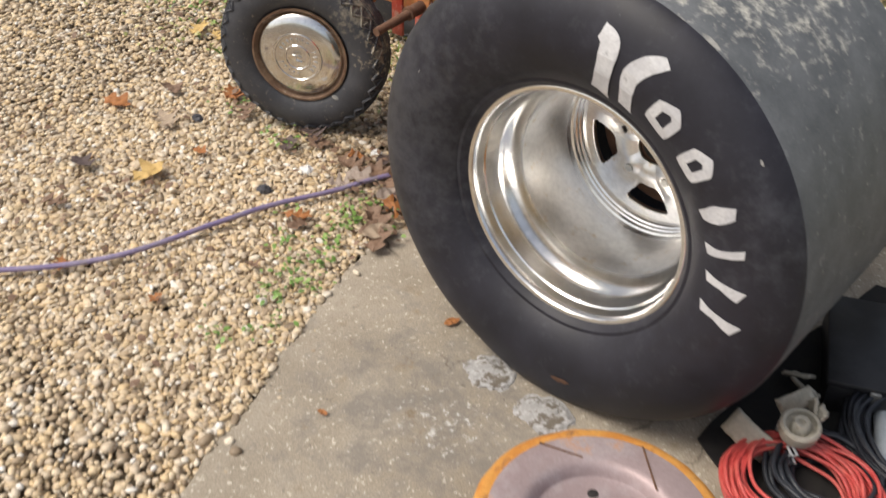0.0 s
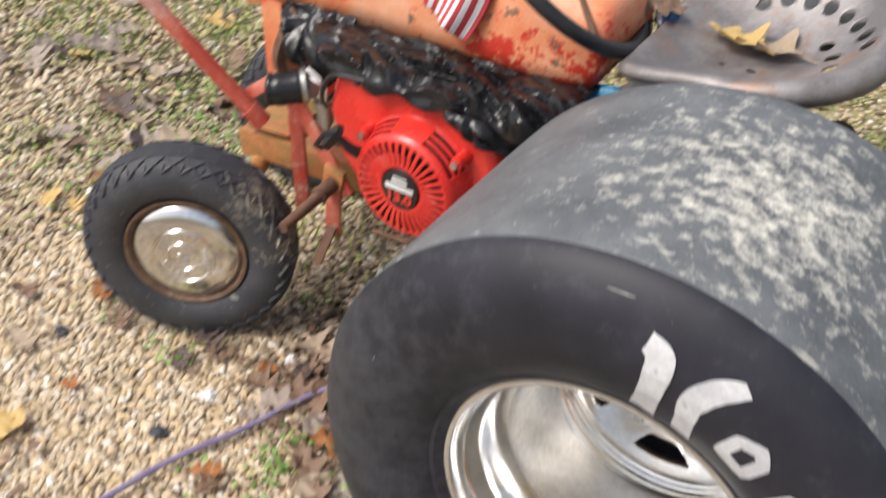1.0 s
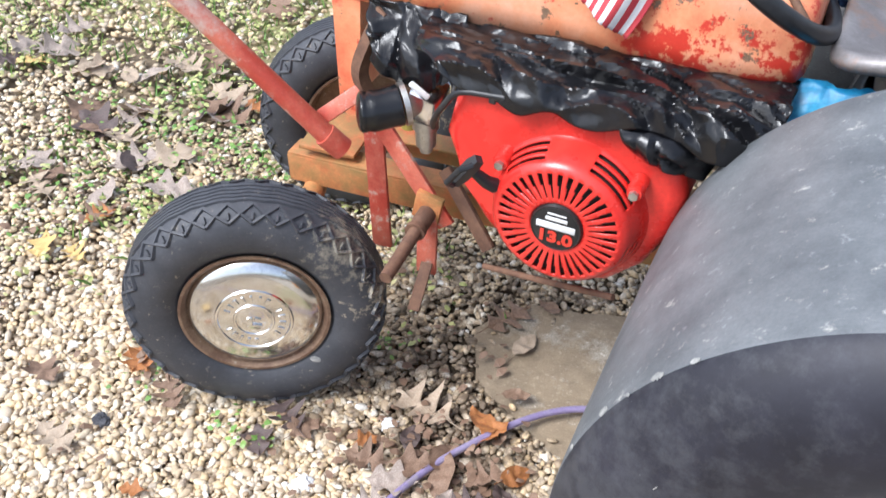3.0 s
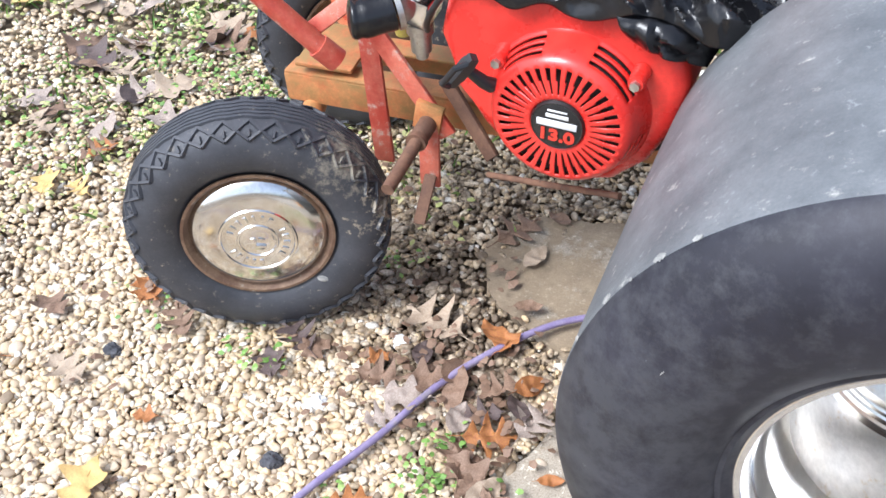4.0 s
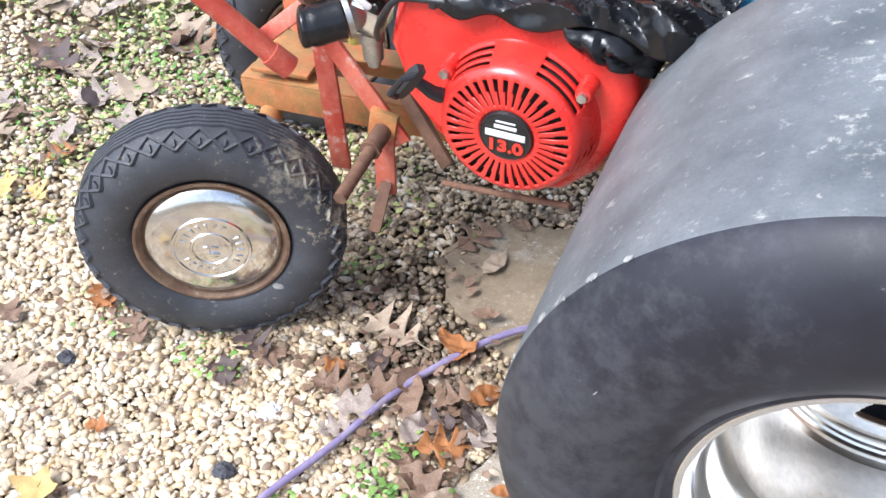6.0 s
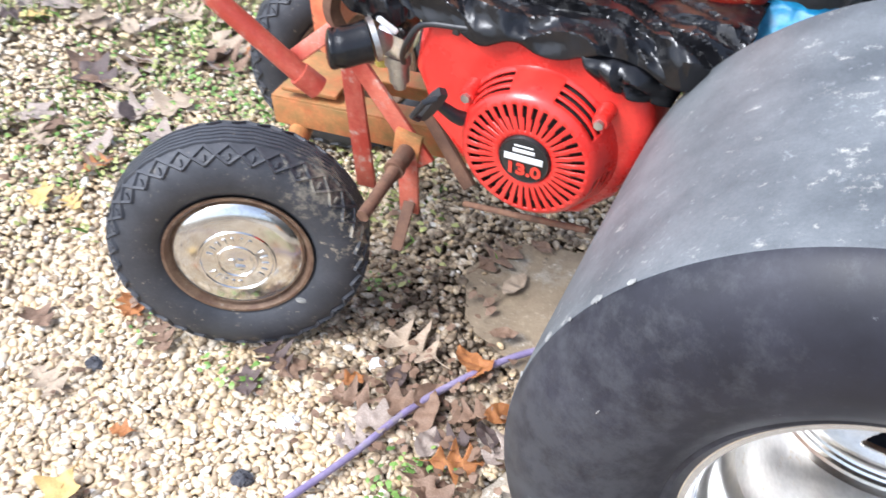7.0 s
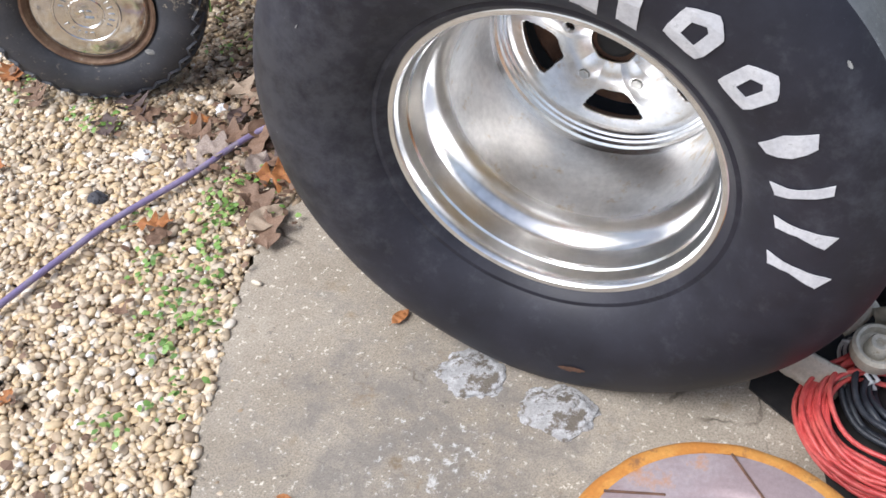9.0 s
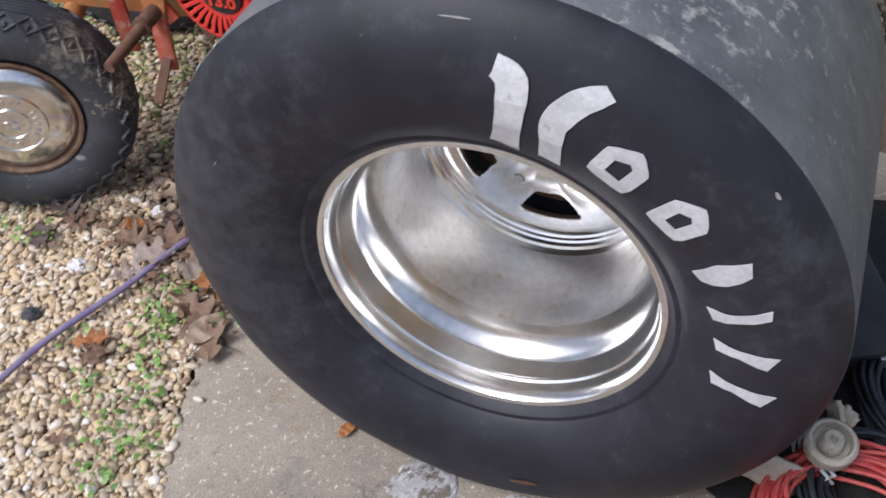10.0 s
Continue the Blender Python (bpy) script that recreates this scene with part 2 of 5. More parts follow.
def hood_material():
    """Sun-faded orange over older red, with brown chips where the paint is gone."""
    m, n, l, p = nodes_of("faded_orange_paint")
    co = n.new("ShaderNodeTexCoord").outputs["Object"]
    broad, fine = noise_node(n, l, 8, 6, 0.65, co), noise_node(n, l, 220, 4, 0.7, co)
    col = ramp_node(n, l, broad, [(0.34, (0.72, 0.17, 0.08)), (0.5, (0.80, 0.31, 0.15)), (0.66, (0.84, 0.43, 0.27))])
    red = mixed(n, l, 1.0, patch_mask(n, l, co, (-0.25, 1.225, 0.665), 0.0, 0.11, 30, 0.555, 0.60), patch_mask(n, l, co, (-0.11, 1.235, 0.66), 0.0, 0.13, 26, 0.555, 0.60), "ADD")
    red2 = patch_mask(n, l, co, (-0.66, 1.25, 0.74), 0.03, 0.14, 15, 0.58, 0.66)
    col = mixed(n, l, red, col, (0.60, 0.045, 0.025))
    col = mixed(n, l, mixed(n, l, 0.55, (0, 0, 0), red2), col, (0.72, 0.09, 0.055))
    chips = ramp_node(n, l, noise_node(n, l, 21, 9, 0.66, co), [(0.59, (0, 0, 0)), (0.603, (1, 1, 1))])
    col = mixed(n, l, chips, col, ramp_node(n, l, fine, [(0.3, (0.13, 0.08, 0.05)), (0.7, (0.30, 0.19, 0.12))]))
    col = mixed(n, l, 0.2, col, ramp_node(n, l, fine, [(0.3, (0.5, 0.5, 0.5)), (0.7, (1, 1, 1))]), "MULTIPLY")
    l.new(col, p.inputs["Base Color"])
    p.inputs["Roughness"].default_value = 0.4
    bump_on(n, l, p, noise_node(n, l, 60, 5, 0.6, co), 0.12, 0.002)
    return m


def front_tyre_material():
    """Greyed rubber with dry tan mud on one shoulder."""
    m, n, l, p = nodes_of("front_tyre_rubber")
    co = n.new("ShaderNodeTexCoord").outputs["Object"]
    broad, fine = noise_node(n, l, 16, 6, 0.65, co), noise_node(n, l, 240, 4, 0.7, co)
    col = ramp_node(n, l, broad, [(0.35, (0.040, 0.042, 0.050)), (0.65, (0.068, 0.070, 0.080))])
    col = mixed(n, l, 0.4, col, ramp_node(n, l, fine, [(0.3, (0.5, 0.5, 0.5)), (0.7, (1, 1, 1))]), "MULTIPLY")
    mud = patch_mask(n, l, co, (0.145, -0.035, 0.125), 0.02, 0.06, 60, 0.55, 0.74)
    mud2 = patch_mask(n, l, co, (0.19, -0.03, 0.02), 0.01, 0.06, 70, 0.57, 0.64)
    col = mixed(n, l, mud, col, (0.27, 0.24, 0.185))
    col = mixed(n, l, mud2, col, (0.30, 0.26, 0.2))
    l.new(col, p.inputs["Base Color"])
    p.inputs["Roughness"].default_value = 0.6
    bump_on(n, l, p, fine, 0.3, 0.001)
    return m


def soil_material():
    """Brown soil: wet, dark and shade-tinted under the tractor, mossy farther off."""
    m, n, l, p = nodes_of("damp_shaded_soil")
    co = n.new("ShaderNodeTexCoord").outputs["Object"]
    broad, fine = noise_node(n, l, 5, 6, 0.65, co), noise_node(n, l, 150, 5, 0.7, co)
    col = ramp_node(n, l, broad, [(0.35, (0.17, 0.125, 0.08)), (0.65, (0.29, 0.225, 0.15))])
    # Wet patch under the tractor; the shade there is put into its colour too.
    damp_shade = patch_mask(n, l, co, (-0.50, 1.25, -0.03), 0.2, 0.25, 14, 0.48, 0.60)
    col = mixed(n, l, damp_shade, col, (0.085, 0.06, 0.036))
    sep = n.new("ShaderNodeSeparateXYZ")
    l.new(co, sep.inputs[0])
    away = n.new("ShaderNodeMapRange")
    away.inputs[1].default_value, away.inputs[2].default_value, away.inputs[3].default_value, away.inputs[4].default_value = 1.5, 2.6, -0.12, 0.16
    l.new(sep.outputs[1], away.inputs[0])
    add = n.new("ShaderNodeMath")
    add.operation = "ADD"
    l.new(away.outputs[0], add.inputs[0])
    l.new(noise_node(n, l, 7, 8, 0.7, co), add.inputs[1])
    moss = ramp_node(n, l, add.outputs[0], [(0.5, (0, 0, 0)), (0.62, (1, 1, 1))])
    col = mixed(n, l, moss, col, ramp_node(n, l, fine, [(0.3, (0.28, 0.27, 0.10)), (0.7, (0.56, 0.51, 0.28))]))
    col = mixed(n, l, 0.4, col, ramp_node(n, l, fine, [(0.3, (0.4, 0.4, 0.4)), (0.7, (1, 1, 1))]), "MULTIPLY")
    l.new(col, p.inputs["Base Color"])
    p.inputs["Roughness"].default_value = 0.85
    bump_on(n, l, p, fine, 0.8, 0.006)
    return m


def concrete_material():
    """Tan weathered concrete with exposed grit, dark blotches and hairline stains."""
    m, n, l, p = nodes_of("old_concrete")
    co = n.new("ShaderNodeTexCoord").outputs["Object"]
    broad, fine, grit = noise_node(n, l, 4, 8, 0.7, co), noise_node(n, l, 330, 4, 0.75, co), noise_node(n, l, 120, 3, 0.6, co)
    col = ramp_node(n, l, broad, [(0.30, (0.29, 0.245, 0.185)), (0.5, (0.41, 0.355, 0.28)), (0.68, (0.52, 0.46, 0.37))])
    col = mixed(n, l, 0.75, col, ramp_node(n, l, fine, [(0.34, (0.38, 0.36, 0.33)), (0.56, (1, 1, 1))]), "MULTIPLY")
    col = mixed(n, l, ramp_node(n, l, grit, [(0.62, (0, 0, 0)), (0.67, (1, 1, 1))]), col, (0.66, 0.60, 0.50))
    blot = patch_mask(n, l, co, (0.10, 0.50, -0.012), 0.10, 0.34, 16, 0.53, 0.72)
    col = mixed(n, l, mixed(n, l, 0.7, (0, 0, 0), blot), col, (0.17, 0.155, 0.14))
    small = ramp_node(n, l, noise_node(n, l, 44, 6, 0.7, co), [(0.63, (0, 0, 0)), (0.69, (1, 1, 1))])
    col = mixed(n, l, mixed(n, l, 0.8, (0, 0, 0), small), col, (0.13, 0.115, 0.095))
    chalk = patch_mask(n, l, co, (0.12, 0.50, -0.012), 0.0, 0.22, 60, 0.66, 0.74)
    col = mixed(n, l, mixed(n, l, 0.6, (0, 0, 0), chalk), col, (0.70, 0.69, 0.67))
    sand = patch_mask(n, l, co, (-0.42, 1.36, -0.012), 0.20, 0.20, 12, 0.53, 0.62)
    col = mixed(n, l, mixed(n, l, 0.8, (0, 0, 0), sand), col, ramp_node(n, l, noise_node(n, l, 30, 8, 0.7, co), [(0.3, (0.16, 0.115, 0.07)), (0.65, (0.30, 0.225, 0.14))]))
    crack = n.new("ShaderNodeTexVoronoi")
    crack.feature = "DISTANCE_TO_EDGE"
    crack.inputs["Scale"].default_value = 4.2
    shift = n.new("ShaderNodeVectorMath")
    shift.operation = "MULTIPLY_ADD"
    wander = n.new("ShaderNodeTexNoise")
    wander.inputs["Scale"].default_value, wander.inputs["Detail"].default_value = 9.0, 6.0
    l.new(co, wander.inputs["Vector"])
    l.new(wander.outputs["Color"], shift.inputs[0])
    shift.inputs[1].default_value = (0.12, 0.12, 0.0)
    l.new(co, shift.inputs[2])
    l.new(shift.outputs[0], crack.inputs["Vector"])
    line = ramp_node(n, l, crack.outputs["Distance"], [(0.004, (1, 1, 1)), (0.009, (0, 0, 0))])
    broken = ramp_node(n, l, noise_node(n, l, 3.1, 4, 0.6, co), [(0.53, (0, 0, 0)), (0.60, (0.8, 0.8, 0.8))])
    col = mixed(n, l, mixed(n, l, 1.0, line, broken, "MULTIPLY"), col, (0.07, 0.055, 0.04))
    l.new(col, p.inputs["Base Color"])
    p.inputs["Roughness"].default_value = 0.85
    bump_on(n, l, p, mixed(n, l, 0.5, fine, grit), 0.6, 0.003)
    return m


def stain_or_shade_on(m, centre, radius, soft, colour):
    """Adds one ragged patch, stain or painted shade, to a finished material."""
    n, l = m.node_tree.nodes, m.node_tree.links
    p = n["Principled BSDF"]
    old = p.inputs["Base Color"].links[0].from_socket
    co = n.new("ShaderNodeTexCoord").outputs["Object"]
    l.new(mixed(n, l, patch_mask(n, l, co, centre, radius, soft, 30, 0.52, 0.72), old, colour), p.inputs["Base Color"])


stain_or_shade_on(M_alu_satin, (0.165, 0.0, 0.03), 0.07, 0.10, (0.54, 0.38, 0.16))
stain_or_shade_on(M_stone, (-0.46, 1.04, 0.0), 0.06, 0.16, (0.17, 0.12, 0.08))
stain_or_shade_on(M_red_worn, (-0.90, 1.10, 0.68), 0.03, 0.10, (0.52, 0.36, 0.30))
# Wet, dirty gravel under the tractor, with the tractor's shade mixed into the colour.
stain_or_shade_on(M_stone, (-0.52, 1.30, 0.0), 0.16, 0.26, (0.13, 0.094, 0.06))
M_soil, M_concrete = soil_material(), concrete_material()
M_tread, M_sidewall, M_orange, M_front_tyre = tread_material(), sidewall_material(), hood_material(), front_tyre_material()


def leaf_material(name, a, b, c):
    return surface(name, a, b, c, 30, 300, spot_scale=70, spots=(0.55, 0.68), rough=0.65, bump=0.4, dist=0.001)


M_leaf = {
    "brown": leaf_material("dry_brown_leaf", (0.20, 0.12, 0.075), (0.28, 0.18, 0.12), (0.12, 0.07, 0.045)),
    "tan": leaf_material("pale_tan_leaf", (0.40, 0.30, 0.21), (0.48, 0.38, 0.28), (0.28, 0.2, 0.13)),
    "grey": leaf_material("weathered_grey_leaf", (0.33, 0.26, 0.215), (0.46, 0.38, 0.32), (0.20, 0.145, 0.115)),
    "dark": leaf_material("wet_dark_leaf", (0.085, 0.06, 0.055), (0.13, 0.09, 0.08), (0.06, 0.045, 0.04)),
    "orange": leaf_material("orange_leaf", (0.45, 0.19, 0.05), (0.36, 0.13, 0.05), (0.25, 0.1, 0.05)),
    "yellow": leaf_material("yellow_leaf", (0.66, 0.47, 0.17), (0.6, 0.38, 0.14), (0.42, 0.28, 0.13)),
}
M_green = by_piece("clover_green", [(0.0, (0.09, 0.18, 0.035)), (0.5, (0.18, 0.33, 0.07)), (1.0, (0.32, 0.46, 0.13))], 0.5)
M_moss = by_piece("moss_and_grass", [(0.0, (0.24, 0.25, 0.08)), (0.5, (0.42, 0.45, 0.16)), (1.0, (0.62, 0.57, 0.30))], 0.7)


# ---- mesh helpers ----
def part(name, bm, material, parent=None, label="", smooth=40, at=None):
    """Links a bmesh as one mesh object under a thing or a part."""
    me = bpy.data.meshes.new(name)
    bmesh.ops.recalc_face_normals(bm, faces=bm.faces)
    bm.to_mesh(me)
    bm.free()
    for mt in (material if isinstance(material, (list, tuple)) else [material]):
        me.materials.append(mt)
    if smooth:
        me.polygons.foreach_set("use_smooth", [True] * len(me.polygons))
        me.set_sharp_from_angle(angle=radians(smooth))
    ob = new(name, me)
    if parent is not None:
        ob.parent = parent
    if at is not None:
        ob.matrix_basis = at
    if label:
        ob["label"] = label
    return ob


def empty(name, m=None):
    e = new(name)
    e.empty_display_size = 0.05
    if m is not None:
        e.matrix_basis = m
    return e


def lathe(profile, segs=96, closed=False):
    """Turns (radius, y) about the y axis."""
    bm = bmesh.new()
    rings = []
    for r, y in profile:
        if r < 1e-6:
            rings.append([bm.verts.new((0, y, 0))])
        else:
            rings.append([bm.verts.new((r * math.cos(2 * math.pi * i / segs), y, r * math.sin(2 * math.pi * i / segs))) for i in range(segs)])
    pairs = list(zip(rings, rings[1:]))
    if closed:
        pairs.append((rings[-1], rings[0]))
    for a, b in pairs:
        for i in range(segs):
            j = (i + 1) % segs
            if len(a) == 1 and len(b) == 1:
                continue
            if len(a) == 1:
                bm.faces.new((a[0], b[i], b[j]))
            elif len(b) == 1:
                bm.faces.new((a[i], a[j], b[0]))
            else:
                bm.faces.new((a[i], a[j], b[j], b[i]))
    return bm


def tube_into(bm, pts, r, segs=10, cap=True, closed=False):
    """A round tube along points; r is a radius or a list of radii."""
    pts = [Vector(p) for p in pts]
    rs = r if isinstance(r, (list, tuple)) else [r] * len(pts)
    rings = []
    up = Vector((0, 0, 1))
    for i, p in enumerate(pts):
        a = pts[i - 1] if (i or closed) else pts[i]
        b = pts[(i + 1) % len(pts)] if (i < len(pts) - 1 or closed) else pts[i]
        d = (b - a).normalized()
        if abs(d.dot(up)) > 0.95:
            up = Vector((0, 1, 0)) if abs(d.y) < 0.9 else Vector((1, 0, 0))
        s = d.cross(up).normalized()
        u = s.cross(d).normalized()
        up = u
        rings.append([bm.verts.new(p + rs[i] * (math.cos(2 * math.pi * k / segs) * s + math.sin(2 * math.pi * k / segs) * u)) for k in range(segs)])
    n = len(rings)
    for i in range(n if closed else n - 1):
        a, b = rings[i], rings[(i + 1) % n]
        for k in range(segs):
            bm.faces.new((a[k], a[(k + 1) % segs], b[(k + 1) % segs], b[k]))
    if cap and not closed:
        bm.faces.new(rings[0])
        bm.faces.new(rings[-1])
    return bm


def tube(pts, r, segs=10, **kw):
    return tube_into(bmesh.new(), pts, r, segs, **kw)


def box_into(bm, size, m, bevel=0.002):
    made = bmesh.ops.create_cube(bm, size=1.0, matrix=m @ Matrix.Diagonal((*size, 1)))
    vs = made["verts"]
    if bevel:
        es = list({e for v in vs for e in v.link_edges})
        bmesh.ops.bevel(bm, geom=es, offset=bevel, segments=2, affect="EDGES", profile=0.5)
    return bm


def box(size, m, bevel=0.002):
    return box_into(bmesh.new(), size, m, bevel)


def bar(a, b, width, thick, side=(0, 1, 0), bevel=0.002):
    """A flat bar from a to b; its thin side points along side."""
    a, b = Vector(a), Vector(b)
    z = (b - a).normalized()
    y = Vector(side)
    y = (y - y.dot(z) * z).normalized()
    x = y.cross(z)
    m = Matrix((x, y, z)).transposed().to_4x4()
    m.translation = (a + b) / 2
    return box((width, thick, (b - a).length), m, bevel)


def prism(outline, y0, y1, bevel=0.0, segments=3):
    """An outline in (x, z), given thickness from y0 to y1."""
    bm = bmesh.new()
    a = [bm.verts.new((x, y0, z)) for x, z in outline]
    b = [bm.verts.new((x, y1, z)) for x, z in outline]
    front = bm.faces.new(a)
    bm.faces.new(b[::-1])
    for i in range(len(a)):
        j = (i + 1) % len(a)
        bm.faces.new((a[i], b[i], b[j], a[j]))
    if bevel:
        bmesh.ops.bevel(bm, geom=list(front.edges), offset=bevel, segments=segments, affect="EDGES", profile=0.5)
    return bm


def smooth_path(pts, n=8):
    """Catmull-Rom through the points."""
    pts = [Vector(p) for p in pts]
    out = []
    for i in range(len(pts) - 1):
        p0, p1, p2, p3 = pts[max(i - 1, 0)], pts[i], pts[i + 1], pts[min(i + 2, len(pts) - 1)]
        for k in range(n):
            t = k / n
            out.append(0.5 * ((2 * p1) + (p2 - p0) * t + (2 * p0 - 5 * p1 + 4 * p2 - p3) * t * t + (3 * p1 - p0 - 3 * p2 + p3) * t ** 3))
    out.append(pts[-1])
    return out


def thicken(ob, t, offset=-1):
    mod = ob.modifiers.new("thickness", "SOLIDIFY")
    mod.thickness, mod.offset = t, offset
    return ob


def wob(x, y, z=0.0, s=1.0):
    return noise.noise(Vector((x * s, y * s, z * s)))


# ---- ground ----
SLAB = [(-0.08, 0.02), (-0.194, 0.349), (-0.275, 0.56), (-0.341, 0.739), (-0.345, 0.86), (-0.30, 0.98), (-0.30, 1.10), (-0.43, 1.17), (-0.505, 1.225),
        (-0.545, 1.34), (-0.47, 1.44), (-0.2, 1.5), (0.6, 1.55), (2.2, 1.6), (2.2, -1.6), (0.6, -1.6)]


def in_slab(x, y):
    inside = False
    for (x0, y0), (x1, y1) in zip(SLAB, SLAB[1:] + SLAB[:1]):
        if (y0 > y) != (y1 > y) and x < (x1 - x0) * (y - y0) / (y1 - y0) + x0:
            inside = not inside
    return inside


def build_ground():
    bm = bmesh.new()
    xs = [-90, -30, -10, -5] + [-3.2 + 0.08 * i for i in range(56)] + [3, 8, 30, 90]
    ys = [-90, -30, -8, -3] + [-1.2 + 0.08 * i for i in range(64)] + [6, 12, 40, 90]
    grid = [[bm.verts.new((x, y, -0.032 + (0.012 * wob(x, y, 0, 3) if abs(x) < 4 and -2 < y < 5 else 0))) for y in ys] for x in xs]
    for i in range(len(xs) - 1):
        for j in range(len(ys) - 1):
            bm.faces.new((grid[i][j], grid[i + 1][j], grid[i + 1][j + 1], grid[i][j + 1]))
    tagged(part("ground", bm, M_soil, smooth=60), "brown soil, wet and shade-darkened beneath the tractor, under gravel and moss", "ground", kind="structure")


def build_slab():
    bm = bmesh.new()
    pts = []
    for (x0, y0), (x1, y1) in zip(SLAB, SLAB[1:] + SLAB[:1]):
        n = max(1, int(math.hypot(x1 - x0, y1 - y0) / 0.03))
        for k in range(n):
            x, y = x0 + (x1 - x0) * k / n, y0 + (y1 - y0) * k / n
            pts.append((x + 0.02 * wob(x, y, 1, 11) + 0.004 * wob(x, y, 5, 60), y + 0.02 * wob(x, y, 2, 11)))
    top = [bm.verts.new((x, y, -0.012)) for x, y in pts]
    low = [bm.verts.new((x, y, -0.11)) for x, y in pts]
    face = bm.faces.new(top)
    for i in range(len(top)):
        j = (i + 1) % len(top)
        bm.faces.new((top[i], top[j], low[j], low[i]))
    bmesh.ops.bevel(bm, geom=list(face.edges), offset=0.006, segments=2, affect="EDGES")
    tagged(part("pavement", bm, M_concrete, smooth=30), "weathered broken-edged concrete slab stained grey", "concrete slab", kind="structure")


def rough_lump(name, x, y, rx, ry, h, seed, mat, label, category, group="cement lumps"):
    bm = bmesh.new()
    bmesh.ops.create_icosphere(bm, subdivisions=4, radius=1.0)
    for v in bm.verts:
        d = 1 + 0.35 * wob(v.co.x, v.co.y, seed, 1.7) + 0.22 * wob(v.co.x, v.co.y, v.co.z + seed, 5) + 0.12 * wob(v.co.x, v.co.y, v.co.z + seed, 13)
        v.co = Vector((v.co.x * rx * d, v.co.y * ry * d, v.co.z * h * d))
    ob = part(name, bm, mat, at=pose(x, y, -0.012 + h * 0.15), smooth=55)
    return tagged(ob, label, category, group=group)


# stones
def ico(sub):
    bm = bmesh.new()
    bmesh.ops.create_icosphere(bm, subdivisions=sub, radius=1.0)
    v = np.array([tuple(q.co) for q in bm.verts])
    f = np.array([[q.index for q in face.verts] for face in bm.faces])
    bm.free()
    return v, f


def stone_density(x, y):
    """Share of stones that lie at a place of the plan."""
    if in_slab(x, y):
        e = in_slab(x - 0.05, y) and in_slab(x - 0.03, y + 0.04) and in_slab(x - 0.03, y - 0.04)
        return 0.0 if e else 0.03
    d = 1.0 - 0.6 * max(0, 1 - math.hypot((x + 0.50) / 0.22, (y - 1.27) / 0.26)) ** 0.5
    far = (y - 1.25) + 0.35 * (-x - 0.6) * 0.6
    d -= 0.32 * min(1, max(0, far * 1.6 + 0.5 * wob(x, y, 3, 2.2)))
    return d


def stone_field(x0, x1, y0, y1, step, sub, seed, keep=None, base_z=-0.022, size=0.0054):
    rng = np.random.default_rng(seed)
    v, f = ico(sub)
    V, F, n = [], [], 0
    for gx in np.arange(x0, x1, step):
        for gy in np.arange(y0, y1, step):
            x, y = gx + rng.uniform(-.5, .5) * step, gy + rng.uniform(-.5, .5) * step
            u = rng.random()
            if (keep and not keep(x, y)) or u > stone_density(x, y):
                continue
            r = size * math.exp(rng.normal(0, 0.26))
            s = np.array([r * rng.uniform(.95, 1.7), r * rng.uniform(.75, 1.15), r * rng.uniform(.5, .8)])
            q = v * (1 + 0.16 * np.sin(v @ rng.normal(0, 2.2, (3, 3)) + rng.uniform(0, 6, 3)).sum(axis=1, keepdims=True) / 1.7)
            q = q * s
            a, tx = rng.uniform(0, 6.283), rng.normal(0, 0.35)
            ca, sa, ct, st = math.cos(a), math.sin(a), math.cos(tx), math.sin(tx)
            q = q @ np.array([[1, 0, 0], [0, ct, st], [0, -st, ct]]) @ np.array([[ca, sa, 0], [-sa, ca, 0], [0, 0, 1]])
            V.append(q + np.array([x, y, base_z + 0.004 + rng.uniform(0, 0.010) + 0.008 * wob(x, y, 0, 3)]))
            F.append(f + n)
            n += len(v)
    return np.concatenate(V), np.concatenate(F)


def build_gravel(name, fields):
    V, F, n = [], [], 0
    for v, f in fields:
        V.append(v)
        F.append(f + n)
        n += len(v)
    V, F = np.concatenate(V), np.concatenate(F)
    me = bpy.data.meshes.new(name)
    me.from_pydata(V.tolist(), [], F.tolist())
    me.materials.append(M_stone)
    me.polygons.foreach_set("use_smooth", [True] * len(me.polygons))
    ob = new(name, me)
    return tagged(ob, "tan and cream pea gravel spread over soil", "gravel", kind="stuff")


# ---- wheels ----
RX, RZ = 0.191, 0.378        # rear axle in plan and height
SLAB_Z = -0.012


def sag(bm, level):
    """Flattens a tyre where it stands on the ground and bulges the wall above."""
    for v in bm.verts:
        if v.co.z < level + 0.03:
            k = (level + 0.03 - v.co.z) / 0.03
            v.co.y *= 1 + 0.02 * min(k, 1.5)
            v.co.z = max(v.co.z, level + 0.0015)


REAR_WALL = [(0.205, -0.196), (0.212, -0.214), (0.222, -0.224), (0.228, -0.2245), (0.232, -0.230), (0.255, -0.246), (0.285, -0.257), (0.315, -0.2595),
             (0.345, -0.254), (0.370, -0.243), (0.388, -0.229), (0.396, -0.219), (0.4005, -0.211)]


def wall_y(r):
    for (r0, y0), (r1, y1) in zip(REAR_WALL, REAR_WALL[1:]):
        if r0 <= r <= r1:
            return y0 + (y1 - y0) * (r - r0) / (r1 - r0)
    return REAR_WALL[-1][1] if r > 0.4 else REAR_WALL[0][1]


